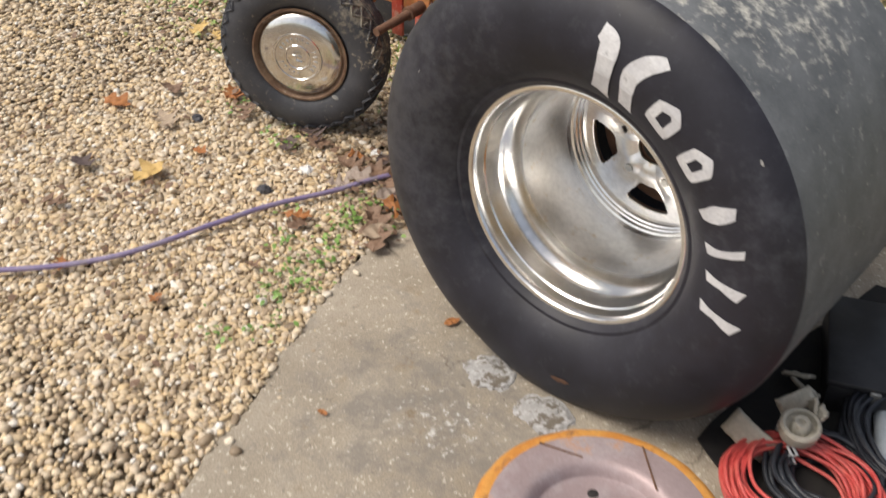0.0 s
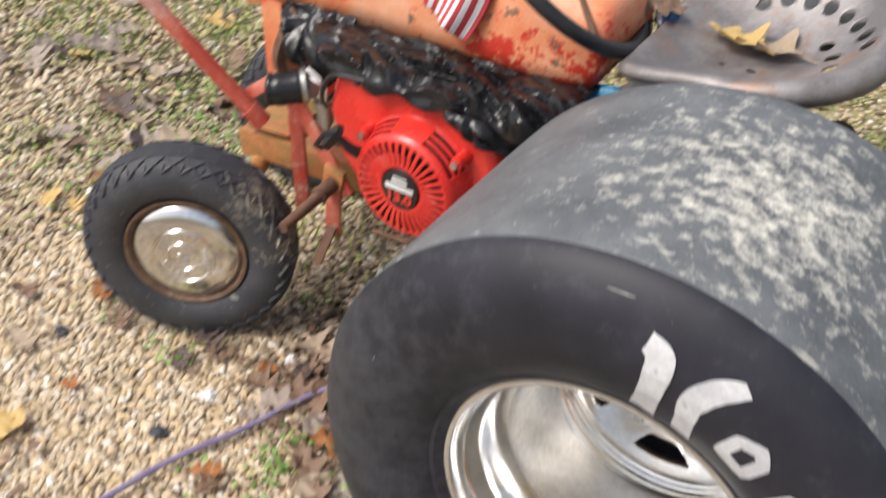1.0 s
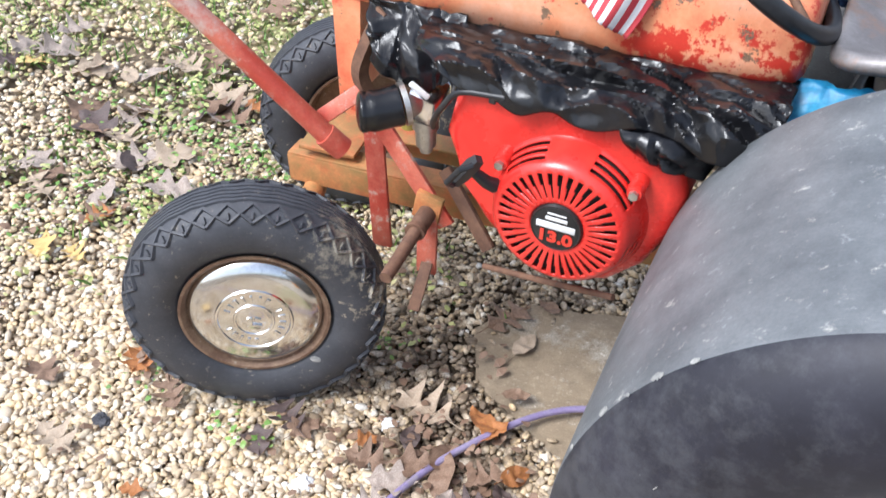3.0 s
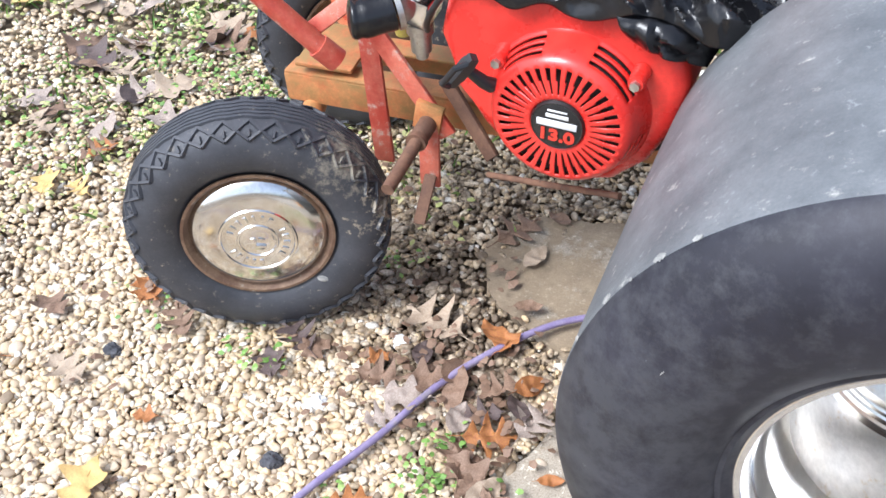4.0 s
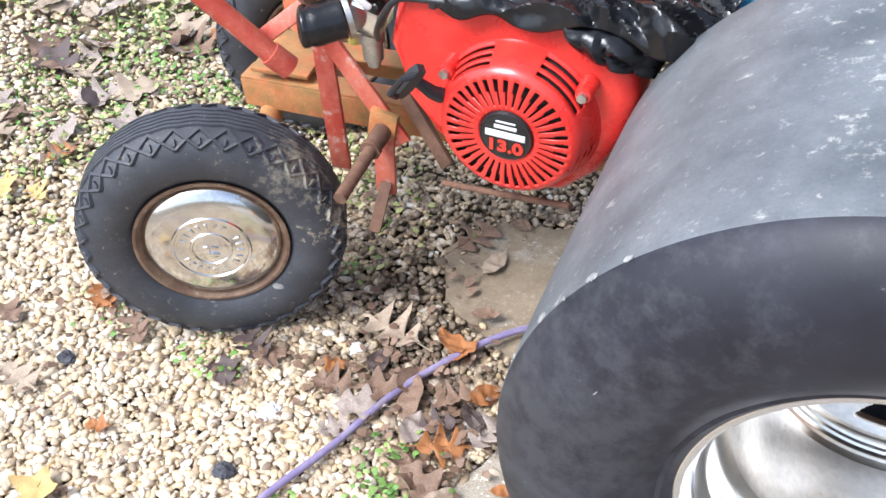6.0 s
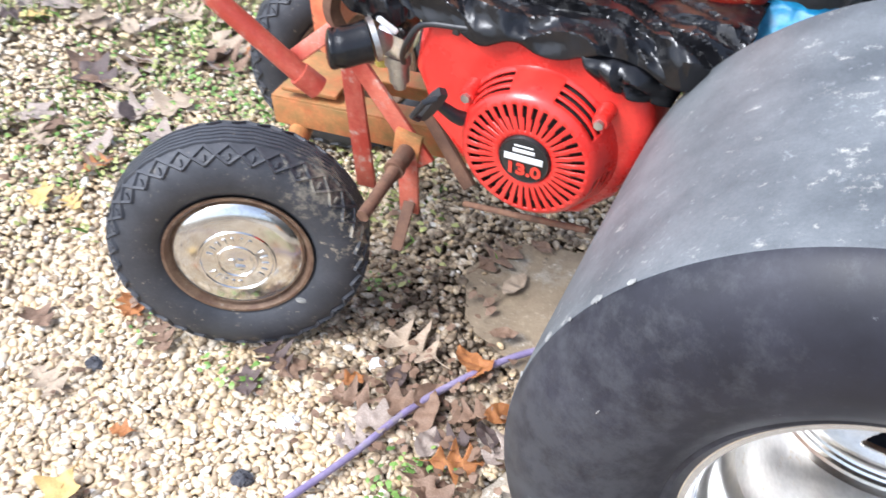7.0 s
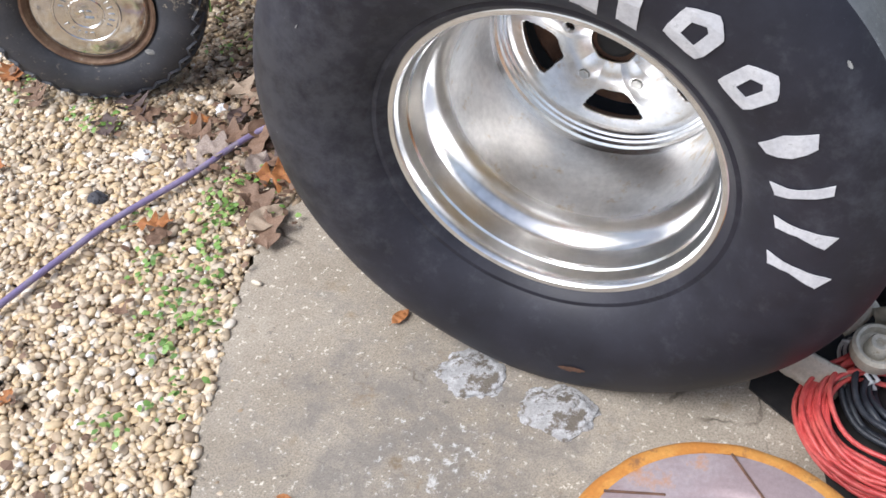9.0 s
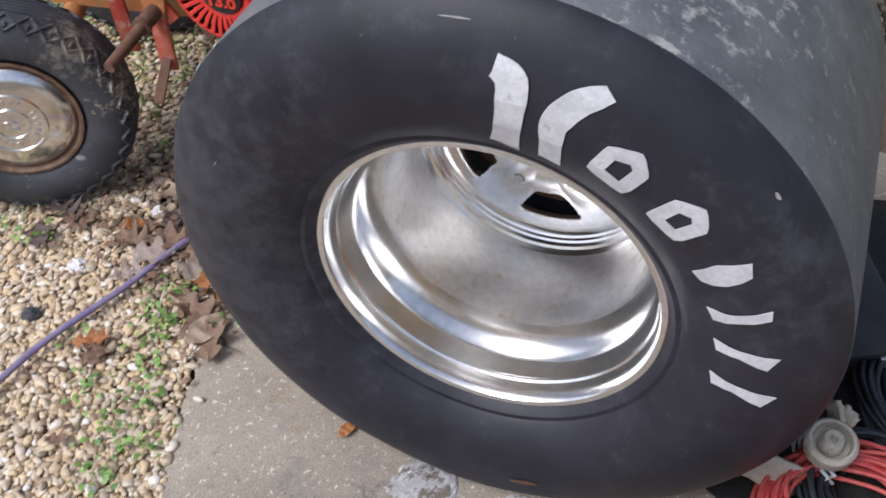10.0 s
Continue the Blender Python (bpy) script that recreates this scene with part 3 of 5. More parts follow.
def rear_tyre_mesh():
    crown = [(0.4015, -0.207), (0.4025, -0.15), (0.403, 0.0), (0.4025, 0.15), (0.4015, 0.207)]
    prof = REAR_WALL + crown + [(r, -y) for r, y in reversed(REAR_WALL)] + [(0.20, 0.12), (0.20, -0.12)]
    bm = lathe(prof, 144, closed=True)
    for v in bm.verts:
        v.co += Vector((0, 0.0012 * wob(v.co.x, v.co.z, 3, 9), 0))
    sag(bm, SLAB_Z - RZ)
    for f in bm.faces:
        c = f.calc_center_median()
        f.material_index = 1 if math.hypot(c.x, c.z) > 0.3985 or (abs(c.y) < 0.206 and math.hypot(c.x, c.z) > 0.38) else 0
    return bm


# white paint on the sidewall, plain bars and two open lozenges in the wheel's plane, (across, up), with widths
MARKS = [
    ([(0.044, 0.344), (0.060, 0.330), (0.058, 0.300), (0.052, 0.270), (0.046, 0.246)], (0.020, 0.033, 0.028, 0.026, 0.030), 0),
    ([(0.150, 0.326), (0.122, 0.316), (0.101, 0.294), (0.096, 0.268), (0.091, 0.237)], (0.014, 0.028, 0.028, 0.022, 0.022), 0),
    ([(0.154, 0.270), (0.178, 0.266), (0.182, 0.250), (0.162, 0.224), (0.137, 0.245)], 0.015, 1),
    ([(0.217, 0.219), (0.238, 0.213), (0.240, 0.196), (0.216, 0.177), (0.195, 0.197)], 0.015, 1),
    ([(0.240, 0.126), (0.265, 0.138), (0.292, 0.152)], (0.012, 0.030, 0.016), 0),
    ([(0.258, 0.075), (0.284, 0.080), (0.318, 0.094)], (0.017, 0.011, 0.013), 0),
    ([(0.267, 0.030), (0.293, 0.028), (0.328, 0.022)], (0.016, 0.011, 0.022), 0),
    ([(0.267, -0.024), (0.293, -0.028), (0.330, -0.040)], (0.017, 0.011, 0.022), 0),
]


def mark_mesh(pts, width, ring):
    """A painted stroke that lies on the bulged wall of the rear tyre."""
    line = [Vector((x, 0, z)) for x, z in pts]
    widths = width if isinstance(width, tuple) else (width,) * len(pts)
    if ring:
        path = []
        for a, b in zip(line, line[1:] + line[:1]):
            path += [a.lerp(b, k / 6) for k in range(6)]
    else:
        path = smooth_path(line, 7)
    bm = bmesh.new()
    n, rows, cols = len(path), [], 5
    for i, p in enumerate(path):
        a = path[i - 1] if (i or ring) else p
        b = path[(i + 1) % n] if (i < n - 1 or ring) else p
        d = (b - a).normalized()
        s = Vector((-d.z, 0, d.x))
        at = 0 if ring else i / (n - 1) * (len(widths) - 1)
        k0 = min(int(at), len(widths) - 2)
        w = (widths[k0] + (widths[k0 + 1] - widths[k0]) * (at - k0)) * (1 + 0.06 * wob(p.x, p.z, 1, 60))
        row = []
        for k in range(cols):
            q = p + s * w * (k / (cols - 1) - 0.5)
            if not ring and i in (0, n - 1):
                q = q + d * w * 0.35 * (k / (cols - 1) - 0.5) * (1 if i else -1)
            row.append(bm.verts.new((q.x, wall_y(math.hypot(q.x, q.z)) - 0.0012, q.z)))
        rows.append(row)
    for i in range(n if ring else n - 1):
        a, b = rows[i], rows[(i + 1) % n]
        for k in range(cols - 1):
            bm.faces.new((a[k], a[k + 1], b[k + 1], b[k]))
    return bm


RIM_PROFILE = [(0.196, -0.185), (0.206, -0.196), (0.2125, -0.201), (0.2155, -0.207), (0.2145, -0.213), (0.2105, -0.2145), (0.2045, -0.2135), (0.2025, -0.211), (0.2005, -0.203),
               (0.1990, -0.197), (0.1985, -0.188), (0.1970, -0.184), (0.1955, -0.182), (0.1945, -0.172), (0.1930, -0.160), (0.1905, -0.153), (0.1870, -0.1475), (0.1825, -0.141), (0.1785, -0.133), (0.1750, -0.123), (0.1725, -0.111), (0.1710, -0.098),
               (0.1695, -0.05), (0.1680, 0.018), (0.166, 0.028), (0.162, 0.030), (0.161, 0.036), (0.158, 0.038), (0.157, 0.042), (0.154, 0.044), (0.150, 0.054), (0.150, 0.072), (0.185, 0.072), (0.188, -0.13)]


def wheel_centre_mesh():
    """The spoked disc of the rear wheel with five windows, five stud holes and a bore."""
    bm = bmesh.new()
    radii = [0.031 + 0.121 * i / 56 for i in range(57)]
    segs = 400
    grid = []
    for r in radii:
        ring = []
        for i in range(segs):
            a = 2 * math.pi * i / segs
            k = (a / (2 * math.pi / 5)) % 1.0
            spoke = math.cos(2 * math.pi * k)
            y = 0.012 - 0.016 * math.exp(-((r - 0.055) / 0.03) ** 2) - 0.010 * max(0, spoke) * (1 - abs(r - 0.09) / 0.07 if abs(r - 0.09) < 0.07 else 0)
            ring.append(bm.verts.new((r * math.cos(a), y, r * math.sin(a))))
        grid.append(ring)
    for j in range(len(radii) - 1):
        rm = (radii[j] + radii[j + 1]) / 2
        for i in range(segs):
            k = ((i + 0.5) / segs * 5) % 1.0
            off = abs(k - 0.5)
            across, mid = off * 2 * math.pi / 5 * rm, 0.016 + 0.032 * (rm - 0.080) / 0.054
            inside = min(rm - 0.080, 0.134 - rm, mid - across)
            if inside > 0 and math.hypot(max(0, 0.008 - (mid - across)), max(0, 0.008 - min(rm - 0.080, 0.134 - rm))) < 0.008:
                continue
            stud = min(abs(k), abs(1 - k))
            if 0.053 < rm < 0.073 and math.hypot((rm - 0.063), stud * 2 * math.pi / 5 * 0.063) < 0.0085:
                continue
            i2 = (i + 1) % segs
            bm.faces.new((grid[j][i], grid[j][i2], grid[j + 1][i2], grid[j + 1][i]))
    return bm


def rear_wheel(parent, y, mirrored, marks):
    side = pose(RX, y, RZ, 0, 0, 180 if mirrored else 0)
    tyre = part("rear_tyre", rear_tyre_mesh(), [M_sidewall if marks else M_tread, M_tread], parent, "wide slick tyre, black sidewall with white painted marks" if marks else "wide grey slick tyre", at=side, smooth=35)
    bm = lathe(RIM_PROFILE, 144, closed=True)
    for f in bm.faces:
        c = f.calc_center_median()
        f.material_index = 1 if -0.105 < c.y < 0.02 and math.hypot(c.x, c.z) < 0.175 else 0
    rim = part("rear_rim", bm, [M_alu, M_alu_satin], parent, "deep polished aluminium rim with water stains", at=side, smooth=28)
    if marks:
        for pts, w, ring in MARKS:
            thicken(part("paint_mark", mark_mesh(pts, w, ring), M_white_paint, tyre, "white painted mark", smooth=0), 0.0008, 0)
        for a0, a1, w, s in ((151.2, 153.4, 0.011, 1), (139.6, 142.0, 0.009, 2), (133.6, 135.2, 0.007, 3), (161.2, 162.4, 0.006, 4), (146.0, 146.7, 0.004, 5), (60, 65, 0.012, 7)):
            thicken(part("scuff", arc_scuff(a0, a1, 0.4002, -0.2135, 0.4034, -0.2135 + w, s), M_scuff, tyre, "pale scrape on the shoulder", smooth=0), 0.0005, 0)
        for a0, a1, r0, r1, s in ((87, 92, 0.377, 0.379, 11), (36.5, 38, 0.378, 0.382, 12), (150, 151.2, 0.33, 0.332, 13)):
            thicken(part("scuff", arc_scuff(a0, a1, r0, wall_y(r0) - 0.0012, r1, wall_y(r1) - 0.0012, s), M_scuff, tyre, smooth=0), 0.0005, 0)
        thicken(part("rust_smear", arc_scuff(-84.5, -77.5, 0.312, wall_y(0.312) - 0.0014, 0.326, wall_y(0.326) - 0.0014, 21), M_rust, tyre, "brown rust smear", smooth=0), 0.0006, 0)
        disc = part("wheel_centre", wheel_centre_mesh(), M_alu_satin, rim, "cast five-window wheel centre", at=pose(0, 0.042, 0, 0, -18, 0), smooth=35)
        thicken(disc, 0.012, 1)
        part("brake_drum", lathe([(0, 0.082), (0.05, 0.082), (0.052, 0.09), (0.135, 0.095), (0.14, 0.10), (0.14, 0.14), (0, 0.14)], 64), M_rust, rim, "rusty drum behind the wheel")
        part("hub", lathe([(0, 0.046), (0.018, 0.046), (0.022, 0.049), (0.0265, 0.052), (0.0265, 0.08)], 40), M_dark, rim)
        for i in range(5):
            a = 2 * math.pi * i / 5 + radians(18)
            bm = bmesh.new()
            bmesh.ops.create_cone(bm, cap_ends=True, segments=6, radius1=0.0085, radius2=0.0075, depth=0.016, matrix=pose(0.063 * math.cos(a), 0.040, 0.063 * math.sin(a), 90))
            if i != 2:
                part("lug_nut", bm, M_bolt, rim, smooth=20)
            else:
                bm.free()
    return tyre


def arc_scuff(a0, a1, r0, y0, r1, y1, seed):
    """A ragged pale scrape along the shoulder of the rear tyre."""
    bm = bmesh.new()
    rows = []
    n = 14
    for i in range(n + 1):
        a = radians(a0 + (a1 - a0) * i / n)
        t = math.sin(math.pi * i / n) ** 0.5
        row = []
        for k in range(4):
            s = 0.5 + (k / 3 - 0.5) * t * (0.7 + 0.5 * wob(i * 0.6, k, seed, 1.3))
            r, y = r0 + (r1 - r0) * s, y0 + (y1 - y0) * s
            row.append(bm.verts.new((r * math.cos(a), y, r * math.sin(a))))
        rows.append(row)
    for a, b in zip(rows, rows[1:]):
        for k in range(3):
            bm.faces.new((a[k], a[k + 1], b[k + 1], b[k]))
    return bm


FRONT_PROFILE = [(0.105, -0.030), (0.118, -0.036), (0.125, -0.046), (0.140, -0.0525), (0.152, -0.0548), (0.165, -0.0545), (0.180, -0.051), (0.192, -0.044), (0.199, -0.034), (0.2035, -0.018),
                 (0.2045, 0.0)]


def front_tyre_mesh():
    prof = FRONT_PROFILE + [(r, -y) for r, y in reversed(FRONT_PROFILE[:-1])]
    bm = lathe(prof + [(0.10, 0.0)], 120, closed=True)
    sag(bm, -0.198)
    return bm


def tread_blocks_mesh():
    """Zigzag ribs on the shoulders and crown of a front tyre."""
    bm = bmesh.new()
    count = 34
    for i in range(count):
        a0 = 2 * math.pi * i / count
        for sgn in (-1, 1):
            for (r0, y0, da0), (r1, y1, da1), w in (((0.2030, 0.026, 0.0), (0.1955, 0.0415, 0.5), 0.0042), ((0.2030, 0.026, 1.0), (0.1955, 0.0415, 0.5), 0.0042), ((0.1955, 0.0415, 0.5), (0.1845, 0.0505, 0.0), 0.0036),
                                                    ((0.1955, 0.0415, 0.5), (0.1845, 0.0505, 1.0), 0.0036), ((0.1965, 0.0400, 0.0), (0.1885, 0.0480, 0.0), 0.0028)):
                pts = []
                for r, y, da in ((r0, y0, da0), (r1, y1, da1)):
                    a = a0 + da * 2 * math.pi / count
                    pts.append(Vector((r * math.cos(a), sgn * y, r * math.sin(a))))
                d = (pts[1] - pts[0]).normalized()
                out = Vector((pts[0].x, pts[0].y * 2.2, pts[0].z)).normalized()
                s = d.cross(out).normalized() * w * 0.75
                lift = out * 0.0034
                vs = [bm.verts.new(p - out * 0.002) for p in (pts[0] - s, pts[0] + s, pts[1] + s, pts[1] - s)]
                ws = [bm.verts.new(v.co + lift + out * 0.002 - (0.3 * (v.co + out * 0.002 - pts[k // 2]))) for k, v in enumerate(vs)]
                bm.faces.new(ws)
                for k in range(4):
                    bm.faces.new((vs[k], vs[(k + 1) % 4], ws[(k + 1) % 4], ws[k]))
    for y in (-0.018, -0.009, 0.0, 0.009, 0.018):
        rings = []
        for r, dy in ((0.2025, -0.0034), (0.2066, -0.0027), (0.2066, 0.0027), (0.2025, 0.0034)):
            rings.append([bm.verts.new((r * math.cos(2 * math.pi * k / 120), y + dy + 0.0012 * math.sin(k * math.pi / 2), r * math.sin(2 * math.pi * k / 120))) for k in range(120)])
        for a, b in zip(rings, rings[1:]):
            for k in range(120):
                bm.faces.new((a[k], a[(k + 1) % 120], b[(k + 1) % 120], b[k]))
    for v in bm.verts:
        v.co.z = max(v.co.z, -0.1975)
    return bm


def front_wheel(parent, m, cap):
    tyre = part("front_tyre", front_tyre_mesh(), M_front_tyre, parent, "small ribbed front tyre with scuffed muddy shoulder", at=m, smooth=45)
    part("tread_ribs", tread_blocks_mesh(), M_front_tyre, tyre, smooth=0)
    rim = part("front_rim", lathe([(0.103, -0.026), (0.112, -0.036), (0.118, -0.043), (0.1185, -0.047), (0.114, -0.047), (0.108, -0.040), (0.104, -0.028), (0.100, -0.014), (0.04, -0.010), (0.0, -0.010),
                                   ], 96), M_rust_rim, parent, "rust-stained steel rim", at=m)
    if cap:
        scuff = lathe([(0, -0.0012), (0.005, -0.001), (0.0075, 0.0), (0.005, 0.001)], 10)
        part("scuff", scuff, M_scuff, tyre, "small white chip", at=pose(0.088, -0.0515, -0.096, -15, 25, 0) @ Matrix.Diagonal((1.3, 1, 0.7, 1)))
        prof = [(0.0, -0.052), (0.012, -0.0525), (0.016, -0.0505), (0.026, -0.0505), (0.0275, -0.0525), (0.030, -0.0525), (0.0315, -0.0505), (0.053, -0.0495), (0.0545, -0.0515), (0.0575, -0.0515),
                (0.059, -0.049), (0.080, -0.0455), (0.094, -0.040), (0.101, -0.033), (0.1035, -0.026), (0.1, -0.022)]
        hub = part("hubcap", lathe(prof, 120), M_chrome, rim, "embossed chrome hubcap", at=pose(0, -0.007, 0) @ Matrix.Diagonal((1.04, 1, 1.04, 1)), smooth=35)
        # raised lettering that cannot be read: short bars round two circles
        for i in range(22):
            if i in (5, 6, 12, 13, 19):
                continue
            a = radians(90 + 16.3 * i)
            w, h = 0.0045 + 0.002 * ((i * 7) % 3) / 2, 0.0105
            part("embossed_bar", box((w, 0.0048, h), pose(0.0425 * math.cos(a), -0.0500, 0.0425 * math.sin(a), 0, -math.degrees(a) + 90, 0), 0.001), M_chrome, hub)
        for x, z, w, h, tilt in ((-0.006, 0.002, 0.008, 0.012, 0), (0.006, 0.004, 0.010, 0.006, 20), (0.004, -0.008, 0.016, 0.004, 10)):
            part("embossed_bar", box((w, 0.0045, h), pose(x, -0.0535, z, 0, tilt, 0), 0.001), M_chrome, hub)
    return tyre


# ---- tractor ----
HC = 1.352   # middle of the hood across the tractor


def hood_mesh():
    """A long rounded hood, open below, that tapers to a rounded tail."""
    bm = bmesh.new()
    stations = [(-0.735, 0.112, 0.655, 0.775), (-0.728, 0.119, 0.655, 0.792), (-0.712, 0.122, 0.655, 0.803), (-0.68, 0.123, 0.655, 0.810), (-0.55, 0.123, 0.657, 0.814), (-0.42, 0.123, 0.652, 0.814),
                (-0.30, 0.122, 0.646, 0.811), (-0.22, 0.121, 0.642, 0.805), (-0.17, 0.120, 0.643, 0.799), (-0.13, 0.118, 0.647, 0.790), (-0.105, 0.114, 0.653, 0.781), (-0.092, 0.108, 0.658, 0.772), (-0.085, 0.098, 0.664, 0.760), (-0.082, 0.080, 0.672, 0.745)]
    rows = []
    for x, hw, z0, z1 in stations:
        row = []
        for k in range(33):
            a = math.pi * k / 32
            ex = 0.52
            c, s = math.cos(a), math.sin(a)
            y = -hw * math.copysign(abs(c) ** ex, c)
            z = z0 + (z1 - z0) * abs(s) ** 0.62
            row.append(bm.verts.new((x, HC + y, z + 0.0012 * wob(x, y, z, 12))))
        rows.append(row)
    for a, b in zip(rows, rows[1:]):
        for k in range(32):
            bm.faces.new((a[k], a[k + 1], b[k + 1], b[k]))
    bm.faces.new(rows[0])
    bm.faces.new(rows[-1])
    return bm


def build_tractor():
    t = empty("garden_tractor", pose(0, 0, 0))
    tagged(t, "worn orange pulling garden tractor with red engine on gravel", "tractor")
    rear_wheel(t, 0.915, False, True)
    rear_wheel(t, 1.92, True, False)
    front_wheel(t, pose(-0.811, 1.056, 0.198, 0, 0, 27), True)
    front_wheel(t, pose(-0.905, 1.62, 0.198, 0, 0, 27), False)
    part("rear_axle", tube([(RX, 0.97, RZ), (RX, 1.83, RZ)], 0.035, 20), M_rust, t)
    part("gearbox", box((0.34, 0.30, 0.26), pose(0.14, 1.37, 0.40), 0.03), M_rust, t, "rusty gearbox under the seat")
    # hood and front cowl
    hood = part("hood", hood_mesh(), M_orange, t, "faded orange hood with chipped paint", smooth=50)
    thicken(hood, 0.003, -1)
    part("cowl_leg", prism([(-0.7375, 0.655), (-0.692, 0.655), (-0.70, 0.50), (-0.71, 0.46), (-0.735, 0.46)], 1.231, 1.236, 0), M_orange, t, "orange front cowl strip")
    part("cowl_leg", prism([(-0.7375, 0.655), (-0.692, 0.655), (-0.70, 0.50), (-0.71, 0.46), (-0.735, 0.46)], 1.468, 1.473, 0), M_orange, t)
    part("cowl_front", box((0.004, 0.23, 0.20), pose(-0.7345, HC, 0.56), 0.001), M_orange, t)
    part("bolt_hole", lathe([(0, -0.001), (0.004, -0.001), (0.005, 0.001)], 20), M_dark, t, at=pose(-0.331, 1.2285, 0.657))
    for x, y in ((-0.605, 1.318), (-0.42, 1.305)):
        part("stack_pipe", lathe([(0.056, 0), (0.062, 0), (0.062, 0.10), (0.059, 0.10), (0.059, 0.0)], 48), M_copper, t, "wide rusty metal stack on the hood", at=pose(x, y, 0.798, 90))
    # frame
    for y, s in ((1.30, 1), (1.44, -1)):
        rail = part("frame_rail", bar((-0.885, y, 0.276), (-0.10, y, 0.300), 0.052, 0.008), M_orange_worn, t, "worn orange steel frame channel")
        part("flange", bar((-0.885, y + 0.02 * s, 0.304), (-0.10, y + 0.02 * s, 0.328), 0.046, 0.006, (0, 0, 1)), M_orange_worn, rail)
    part("front_plate", box((0.10, 0.15, 0.008), pose(-0.815, 1.37, 0.327, 0, 2, 6), 0.002), M_orange_worn, t)
    part("front_axle", tube([(-0.80, 1.12, 0.20), (-0.845, 1.33, 0.245), (-0.895, 1.56, 0.20)], 0.02, 12), M_orange_worn, t)
    part("upright_bar", bar((-0.675, 1.235, 0.215), (-0.690, 1.248, 0.455), 0.034, 0.008), M_red_worn, t, "red painted flat upright")
    part("brace_bar", bar((-0.675, 1.240, 0.455), (-0.555, 1.225, 0.300), 0.032, 0.008), M_red_worn, t)
    part("drop_bar", bar((-0.585, 1.222, 0.345), (-0.585, 1.212, 0.205), 0.034, 0.008), M_red_worn, t)
    part("pedal_blade", bar((-0.580, 1.205, 0.232), (-0.577, 1.143, 0.180), 0.005, 0.020, (0.6, 0.4, 0.3)), M_rust, t, "rusty pedal blade")
    part("rear_brace", bar((-0.58, 1.275, 0.37), (-0.482, 1.225, 0.275), 0.024, 0.010), M_rust, t)
    part("foot_peg", tube([(-0.585, 1.235, 0.322), (-0.584, 1.19, 0.320), (-0.5835, 1.185, 0.3195), (-0.581, 1.061, 0.311)], [0.015, 0.015, 0.0108, 0.0100], 18), M_rust, t, "rusty foot peg")
    part("peg_collar", tube([(-0.5842, 1.178, 0.319), (-0.5838, 1.168, 0.3183)], 0.0165, 18), M_rust, t)
    part("foot_peg_bracket", box((0.045, 0.012, 0.05), pose(-0.585, 1.222, 0.33, 0, 12, 0), 0.002), M_orange_worn, t)
    lever = part("lever_pipe", tube([(-0.710, 1.160, 0.455), (-0.943, 1.085, 0.727)], 0.0155, 20), M_red_worn, t, "chipped red steel pipe lever")
    part("bolt", tube([(-0.940, 1.086, 0.724), (-0.957, 1.081, 0.745)], 0.005, 10), M_rust, lever)
    part("lever_bracket", bar((-0.735, 1.17, 0.485), (-0.675, 1.215, 0.53), 0.024, 0.010, (0.3, 1, 0)), M_red_worn, t)
    part("lever_socket", tube([(-0.722, 1.156, 0.468), (-0.700, 1.168, 0.440)], 0.0185, 18), M_red_worn, t)
    part("tie_rod", tube([(-0.480, 1.20, 0.262), (-0.37, 1.15, 0.310), (-0.252, 1.10, 0.360)], 0.005, 10), M_rust, t, "thin rusty rod")
    part("strap", tube(smooth_path([(-0.668, 1.215, 0.50), (-0.686, 1.208, 0.55), (-0.672, 1.21, 0.60), (-0.648, 1.222, 0.652)], 5), 0.013, 4), M_rust, t, "bent rusty steel strap")
    build_engine(t)
    build_controls(t)
    return t


def recoil_mesh():
    """The engine's round fan cover: radial slots in its face and arched louvres in its shoulder."""
    bm = bmesh.new()
    face = [(0.035, 0.0), (0.0385, -0.002), (0.0445, -0.003), (0.064, -0.003), (0.066, -0.003), (0.0815, -0.001), (0.0865, 0.0015), (0.092, 0.006), (0.0945, 0.012), (0.0965, 0.018), (0.0985, 0.024), (0.1005, 0.030), (0.1025, 0.036), (0.1045, 0.042), (0.107, 0.048), (0.112, 0.052), (0.112, 0.07)]
    segs = 216
    grid = [[bm.verts.new((r * math.cos(2 * math.pi * i / segs), y, r * math.sin(2 * math.pi * i / segs))) for i in range(segs)] for r, y in face]
    for j in range(len(face) - 1):
        rm = (face[j][0] + face[j + 1][0]) / 2
        for i in range(segs):
            a = 360 * (i + 0.5) / segs
            k = i % 6
            if 0.0445 < rm < 0.0815 and k in (0, 1, 2) and not (k == 2 and rm < 0.06):
                continue
            if j in (8, 10, 12) and (28 < a < 72 or 108 < a < 146 or -40 + 360 < a < 352):
                continue
            i2 = (i + 1) % segs
            bm.faces.new((grid[j][i], grid[j][i2], grid[j + 1][i2], grid[j + 1][i]))
    return bm


